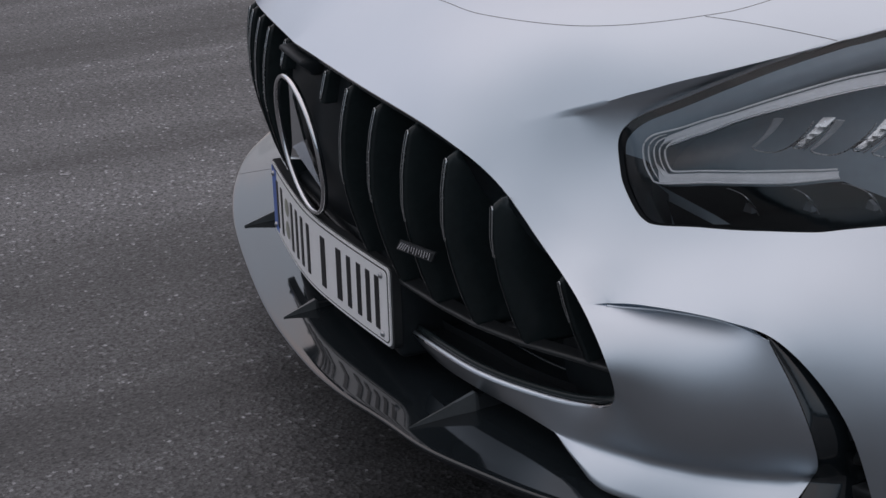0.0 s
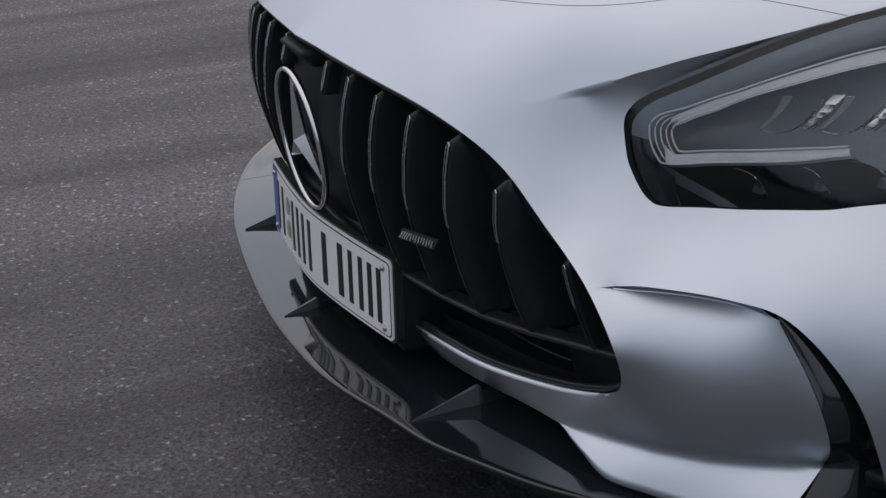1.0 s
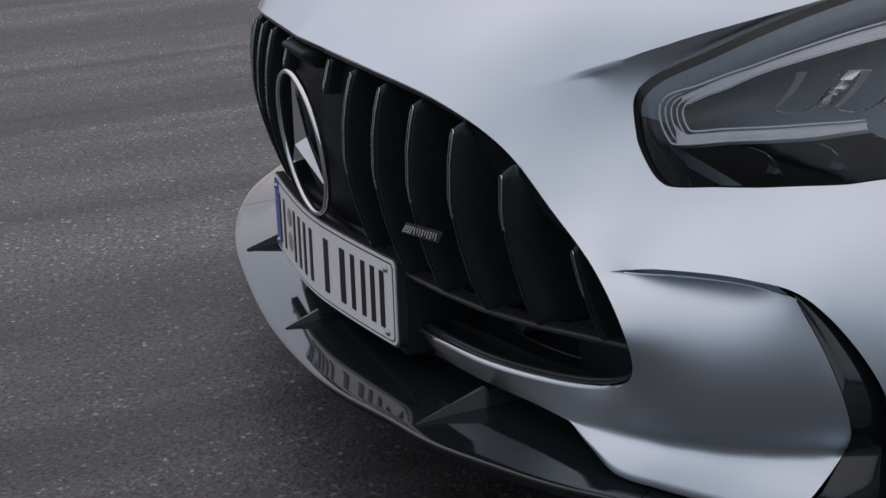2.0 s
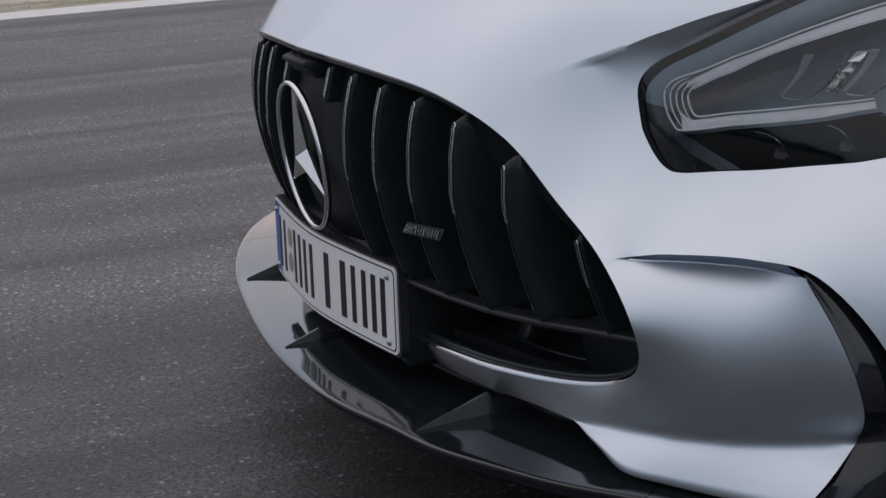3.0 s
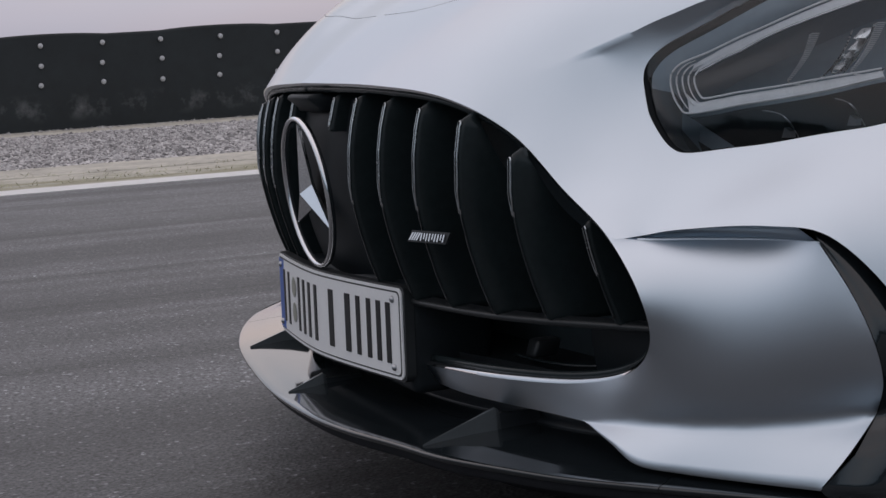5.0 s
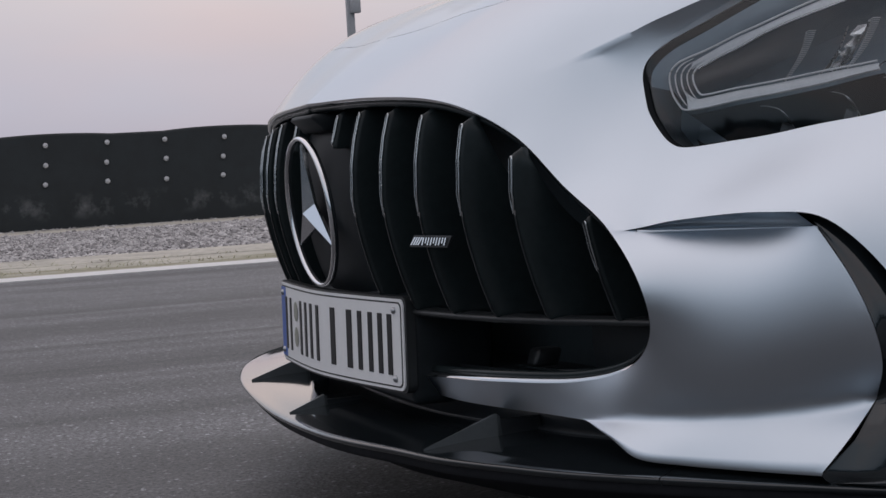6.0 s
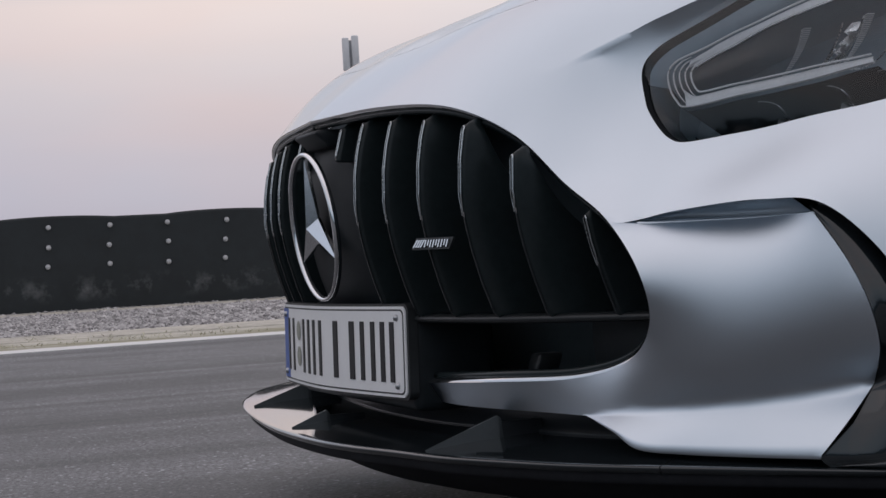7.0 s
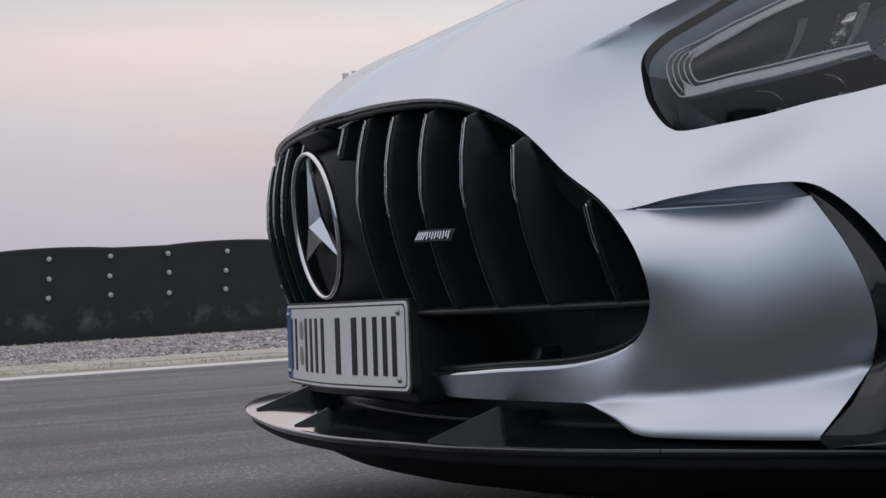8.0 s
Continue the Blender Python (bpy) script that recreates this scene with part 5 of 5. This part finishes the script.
# ---- headlamps ----
def headlamp(sgn):
    hl = empty("headlamp", car)
    tagged(hl, "long swept headlamp with a clear lens and light guide")
    rim = LAMP_FLAT
    n = len(rim)
    dip = skin(rim[:, 0], rim[:, 1]) - smooth_skin(rim[:, 0], rim[:, 1])
    dip = sum(np.roll(dip, k) for k in range(-3, 4)) / 7.0

    def at(xw, sink, follow=1.0):
        """A point at a depth under the lens cover."""
        xw = np.asarray(xw, float)
        k = np.exp(-((xw[:, None] - rim[None]) ** 2).sum(-1) / (2 * 0.012 ** 2)) + 1e-9
        h = smooth_skin(xw[:, 0], xw[:, 1]) + follow * (k * dip).sum(-1) / k.sum(-1) - sink
        p = unlean(xw[:, 0], xw[:, 1], h)
        p[:, 0] *= sgn
        return p

    def deep(pts, sink, m=0):
        pts = np.asarray(pts, float)
        return at(spline(pts, m) if m else pts, sink, 0.0)

    def sheet(name, rows, mat, label="", close=False):
        v, q = lofted(rows, close_v=close)
        return finish(name, v, facing(v, q, (0.3 * sgn, -0.6, 0.7)), mat, hl, label)

    def rod(name, path, radius, mat, label=""):
        v, q = tube(path, radius, 6)
        finish(name, v, q, mat, hl, label)

    t = np.roll(rim, -1, 0) - np.roll(rim, 1, 0)
    nrm = np.stack([-t[:, 1], t[:, 0]], 1)
    nrm /= np.linalg.norm(nrm, axis=1)[:, None]
    nrm *= 1.0 if inside(rim[20:21] + nrm[20:21] * 0.004, rim)[0] else -1.0
    corner = int(((rim - (0.593, 0.558)) ** 2).sum(1).argmin())
    # clear cover
    v, f = trimmed(rim + nrm * 0.0036, [], 0.010)
    gap = np.sqrt(((v[:, None] - rim[None]) ** 2).sum(-1).min(1))
    below = np.sqrt(((v[:, None] - rim[None, corner:]) ** 2).sum(-1).min(1))
    p = at(v, 0.0064 - 0.016 * (1 - np.exp(-gap / 0.035)) - 0.016 * (1 - np.exp(-below / 0.030)))
    lens = finish("lens", p, facing(p, [tuple(q) for q in f], (0.3 * sgn, -0.6, 0.7)), GLASS, hl, "clear lens cover")
    lens.visible_shadow = False
    # gasket, bowl and floor
    edge = on_skin(rim[:, 0], rim[:, 1], 0.0012) * (sgn, 1, 1)
    sheet("lamp_rim", [edge, at(rim + nrm * 0.002, 0.0035), at(rim + nrm * 0.0036, 0.0034), at(rim + nrm * 0.0046, 0.006)], LAMP_BLACK, "black rubber gasket", True)
    ledge = np.where(np.arange(n) < corner, 1.0, np.clip(1 - (np.arange(n) - corner) / 10.0, 0.15, 1))[:, None]
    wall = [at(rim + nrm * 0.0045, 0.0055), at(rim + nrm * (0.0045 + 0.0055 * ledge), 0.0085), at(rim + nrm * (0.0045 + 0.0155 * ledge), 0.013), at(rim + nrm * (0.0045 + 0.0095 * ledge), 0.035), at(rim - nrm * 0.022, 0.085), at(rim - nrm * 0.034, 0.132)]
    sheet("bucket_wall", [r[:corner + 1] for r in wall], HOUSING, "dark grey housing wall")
    # near-black lower stretch stands in for the dark reflection on the lens
    sheet("lower_wall", [r[corner:] for r in wall], LAMP_LOW_SHADE, "lower housing wall in a shaded, near-black copy of the housing")
    v3, f3 = trimmed(rim - nrm * 0.036, [], 0.02)
    p3 = at(v3, 0.130)
    finish("bucket", p3, facing(p3, [tuple(q) for q in f3], (0.3 * sgn, -0.6, 0.7)), HOUSING_DEEP, hl, "dark grey housing")
    # light guide: nested bars that bend round the inner end
    m = 80
    out = spline([(0.80, 0.830), (0.761, 0.7753), (0.7441, 0.7515), (0.7146, 0.708), (0.6807, 0.6620), (0.661, 0.6395), (0.6405, 0.6160), (0.6225, 0.5985), (0.6160, 0.5912), (0.6117, 0.5826),
                  (0.6113, 0.5734), (0.6165, 0.5608), (0.6248, 0.5522), (0.6322, 0.550), (0.653, 0.563), (0.6743, 0.5780), (0.7197, 0.606), (0.7485, 0.6255), (0.7808, 0.654)], m)
    inn = spline([(0.80, 0.806), (0.768, 0.7629), (0.7505, 0.7391), (0.7194, 0.6972), (0.6833, 0.6530), (0.6645, 0.6288), (0.650, 0.613), (0.640, 0.601), (0.6363, 0.5969), (0.6332, 0.5915),
                  (0.6319, 0.5853), (0.6341, 0.5784), (0.6398, 0.5717), (0.645, 0.5716), (0.6590, 0.581), (0.6717, 0.5897), (0.7162, 0.6179), (0.7578, 0.6469), (0.7761, 0.6619)], m)
    bend = int(out[:, 0].argmin())
    for k, mix in enumerate((0.02, 0.26, 0.50, 0.74, 0.98)):
        path = deep(out * (1 - mix) + inn * mix, 0.0150)
        a, b = (0, m) if k in (0, 4) else (bend - 12, bend + 15)
        taper = np.sin(np.linspace(0.05, math.pi - 0.05, b - a)) ** 0.35
        rod("light_guide", path[a:b], 0.0012 if k in (0, 4) else 0.0010 * taper, GUIDE, "pale light guide bar")
    for a, b, mat in ((0, bend - 3, FROST), (bend + 7, m, GUIDE)):
        idx = np.arange(a, b)
        slim = np.clip((b - idx) / 14.0, 0.02, 1) if a == 0 else np.clip((idx - a) / 9.0, 0.02, 1)
        rows = []
        for mix, lift in ((0.06, 0.0), (0.3, 0.0015), (0.5, 0.002), (0.7, 0.0015), (0.92, 0.0)):
            w = (0.7 + (mix - 0.7) * slim)[:, None] if a == 0 else (0.5 + (mix - 0.5) * slim)[:, None]
            rows.append(at(out[a:b] * (1 - w) + inn[a:b] * w, 0.0178 - lift, 0.0))
        sheet("light_bar", rows, mat, "frosted light bar")
    rod("guide_line", deep(inn[:bend - 3] + (0.0012, -0.0012), 0.0145), 0.0011, CHROME, "thin bright inner line")
    # black tray under the lower arm
    arm = out[bend + 12:]
    c = len(arm)
    low = np.stack([np.interp(np.linspace(0, 1, c), np.linspace(0, 1, 34), (rim + nrm * 0.010)[n - 44:n - 10, k]) for k in range(2)], 1)
    under = arm * 1.3 - low * 0.3
    sheet("lower_tray", [at(arm, 0.022, 0.0), at(under, 0.104), at(under, 0.127), at(arm * 0.2 + low * 0.8, 0.126), at(low * 1.2 - arm * 0.2, 0.060)], TRAY, "black lower tray")
    # upright clear blades between the arms: a ribbed edge, a rounded foot, and a bright reflector beside each next one
    foot, head, pitch = np.array([0.6435, 0.3155, 0.5628]), np.array([0.6890, 0.3145, 0.6080]), np.array([0.0558, 0.0405, 0.0067])
    flip, into = np.array([sgn, 1, 1]), np.array([-0.62, 0.77, -0.10])

    def blade_at(k, along, up):
        """A point on the k-th blade: along it towards the next, and up from its foot to its head."""
        return foot + (head - foot) * up + pitch * (k + along) + np.array([0, 0.004 * math.sin(math.pi * up), 0])
    for k in range(3):
        ups = np.linspace(0, 1, 25)
        inner = np.array([blade_at(k, 0.0, u) for u in ups])
        outer = np.array([blade_at(k, 0.06 + 0.11 * u, u) for u in ups])
        mid = (inner + outer) / 2 + np.array([0.0, -0.002, 0.001])
        v5, q5 = lofted([inner * flip, mid * flip, outer * flip])
        finish("ribbed_bar", v5, q5, RIBBED, hl, "frosted ribbed bar")
        v5, q5 = joined([tube(np.array([p, m, o]) * flip, 0.00055, 4) for p, m, o in zip(inner, mid, outer)])
        finish("ribs", v5, q5, GUIDE, hl, "fine ribs")
        sweep = spline([blade_at(k, 0.0, 0.0), blade_at(k, 0.10, -0.10), blade_at(k, 0.36, -0.17), blade_at(k, 0.54, -0.10), blade_at(k, 0.62, 0.12), blade_at(k, 0.66, 0.55), blade_at(k, 0.68, 0.95)], 40)
        rod("lens_edge", sweep * flip, 0.0009, LAMP_CHROME)
        rod("lens_edge", np.array([blade_at(k, 0.02, u) for u in np.linspace(-0.02, 1.0, 12)]) * flip, 0.0006, LAMP_CHROME)
        # the reflector: a stair of bright facets over a rounded cup
        left = [blade_at(k, 0.74 - 0.12 * (1 - u) ** 2, u) for u in np.linspace(0.10, 1.0, 12)]
        right = [blade_at(k, 0.84 + 0.10 * u, u) for u in np.linspace(0.05, 1.0, 12)]
        rows = []
        for a, b in ((0, 3), (3, 5), (5, 8), (8, 11)):
            rows.append([left[a], right[a] + into * 0.0022])
            rows.append([left[b] + into * 0.0054 * (b - a), right[b] + into * (0.0022 + 0.0054 * (b - a))])
        v5, q5 = lofted([np.array(r) * flip for r in rows])
        finish("reflector", v5, q5, LAMP_CHROME, hl, "bright stepped reflector", smooth=False)
        cup = spline([left[4], blade_at(k, 0.66, 0.10), blade_at(k, 0.74, 0.0), blade_at(k, 0.84, 0.08), right[5]], 20)
        rod("reflector_edge", cup * flip, 0.0012, LAMP_CHROME)
        rod("reflector_edge", np.array([blade_at(k, 0.90 + 0.10 * u, u) for u in np.linspace(-0.05, 1.0, 12)]) * flip, 0.0009, LAMP_CHROME)
    # round rims of the lower projectors, bright where they turn down, each with a small reflector chip
    for k in range(3):
        step = k * np.array([0.0505, 0.0445, 0.0100]) + (0.016, -0.008, 0.0)
        arc = spline([(0.655, 0.2640, 0.5345), (0.668, 0.2705, 0.5350), (0.680, 0.2775, 0.5325), (0.6866, 0.2832, 0.5275), (0.6890, 0.2900, 0.5175), (0.6893, 0.2965, 0.5060)], 30) + step
        rod("reflector_arc", arc[15:26] * flip, np.array([0.0005, 0.0009, 0.0012, 0.0014, 0.0015, 0.0015, 0.0014, 0.0012, 0.0010, 0.0008, 0.0006]), CHROME, "thin chrome arc")
        rod("projector_rim", arc[:16] * flip, 0.0005, STEEL)
        rod("projector_rim", arc[25:] * flip, 0.0005, STEEL)
        chip = np.array([(0.0, 0.0, 0.0), (0.012, 0.003, 0.0), (0.010, 0.004, 0.006), (0.003, 0.002, 0.010)]) + (0.670, 0.288, 0.5065) + step
        finish("reflector_chip", np.concatenate([chip, chip + (0.0, 0.006, 0.0)]) * flip, [(0, 1, 2, 3), (0, 4, 5, 1), (1, 5, 6, 2), (2, 6, 7, 3), (3, 7, 4, 0)], STEEL, hl, "small dull reflector", smooth=False)
    return hl


headlamp(1)
headlamp(-1)


# ---- the rest of the body, out of sight behind the nose ----
TINT = material("tinted_glass", (0.01, 0.012, 0.014), 0.06, 0.0, coat=0.5)


def wheel(x, y):
    w = empty("wheel", car)
    tagged(w, "black tyre on a dark alloy rim")
    prof = [(0.235, -0.11), (0.30, -0.13), (0.335, -0.12), (0.345, -0.09), (0.345, 0.09), (0.335, 0.12), (0.30, 0.13), (0.235, 0.11), (0.225, 0.0)]
    rings = [[(x + h, y + r * math.cos(a), 0.345 + r * math.sin(a)) for r, h in prof] for a in np.linspace(0, 2 * math.pi, 40, endpoint=False)]
    v, q = lofted(rings, close_u=True, close_v=True)
    finish("tyre", v, q, TYRE, w, "black rubber tyre")
    out = 0.07 if x > 0 else -0.07
    rings = [[(x + out * k, y + r * math.cos(a), 0.345 + r * math.sin(a)) for r, k in ((0.232, 1.5), (0.22, 1.1), (0.20, 0.4), (0.06, 0.9), (0.0, 1.0))] for a in np.linspace(0, 2 * math.pi, 40, endpoint=False)]
    v, q = lofted(rings, close_u=True)
    finish("rim", v, q, SATIN, w, "dark alloy rim")


def rear_body():
    # half sections from the sill to the roof: y, half width, shoulder, cabin half width, roof
    stations = [(1.03, 0.955, 0.700, 0.60, 0.755), (1.40, 0.965, 0.74, 0.70, 0.86), (1.75, 0.965, 0.78, 0.68, 1.06), (2.10, 0.970, 0.80, 0.64, 1.25), (2.55, 0.975, 0.82, 0.60, 1.345),
                (3.05, 0.985, 0.85, 0.58, 1.31), (3.55, 0.990, 0.90, 0.56, 1.18), (4.05, 0.985, 0.92, 0.58, 1.02), (4.45, 0.93, 0.86, 0.56, 0.93), (4.60, 0.86, 0.78, 0.50, 0.82)]
    rows = []
    for y, hw, sh, cw, top in stations:
        half = [(hw - 0.06, 0.10), (hw, 0.2), (hw + 0.004, 0.5 * (0.22 + sh)), (hw - 0.02, sh - 0.06), (hw - 0.09, sh), (cw + 0.10, sh + 0.03), (cw + 0.02, 0.6 * top + 0.4 * sh + 0.01), (cw * 0.8, top - 0.03), (cw * 0.4, top - 0.004), (0, top)]
        c = spline(half, 28)
        rows.append([(x, y, z) for x, z in c] + [(-x, y, z) for x, z in c[::-1][1:]])
    stacked = np.array(rows)
    fine = np.stack([spline(stacked[:, k], 46) for k in range(stacked.shape[1])], 1)
    v, q = lofted(list(fine))
    q = facing(v, q, (0, 0, 1))
    n = fine.shape[1]
    panes = {"windscreen": [], "side_window": [], "side_window.001": [], "rear_window": []}
    shell = []
    for t in q:
        i, column = min(t) // n, [j % n for j in t]
        k = min(min(column), n - 1 - max(column))
        if 9 <= i <= 17 and k >= 20:
            panes["windscreen"].append(t)
        elif 27 <= i <= 36 and k >= 20:
            panes["rear_window"].append(t)
        elif 12 <= i <= 31 and 15 <= k <= 20:
            panes["side_window" if min(column) < n // 2 else "side_window.001"].append(t)
        else:
            shell.append(t)
    finish("rear_body", v, shell, PAINT, car, "silver doors, roof and tail")
    for name, faces in panes.items():
        used, where = np.unique(np.array(faces), return_inverse=True)
        finish(name.split(".")[0], v[used], [tuple(t) for t in where.reshape(-1, 4)], TINT, car, "dark tinted cabin glass")
    ends = fine[-1]
    finish("tail_panel", ends, [tuple(range(n))], SATIN, car, "black tail panel", smooth=False)
    finish("underbody", [(-0.9, 0.2, 0.10), (0.9, 0.2, 0.10), (0.9, 4.5, 0.10), (-0.9, 4.5, 0.10)], [(0, 1, 2, 3)], DARK, car, "black flat underbody", smooth=False)
    # front wing sides with the wheel arch
    arch = [(0.93 + 0.385 * math.cos(a), 0.345 + 0.385 * math.sin(a)) for a in np.linspace(0, 2 * math.pi, 48, endpoint=False)]
    edge = on_skin(np.full(30, 0.965), np.linspace(0.36, 1.20, 30))
    outer = np.concatenate([edge[:, 1:], [(1.10, 0.70), (1.10, 0.11), (0.66, 0.11)]])
    pts, tri = trimmed(outer, [a for a in [np.array([p for p in arch if p[1] > 0.115])]], 0.04)
    for sgn in (1, -1):
        finish("front_wing", [(0.965 * sgn, y, z) for y, z in pts], facing([(0.965 * sgn, y, z) for y, z in pts], [tuple(t) for t in tri], (sgn, 0, 0)), PAINT, car, "silver wing side over the wheel")
        for y in (0.93, 3.62):
            wheel(0.84 * sgn, y)


rear_body()
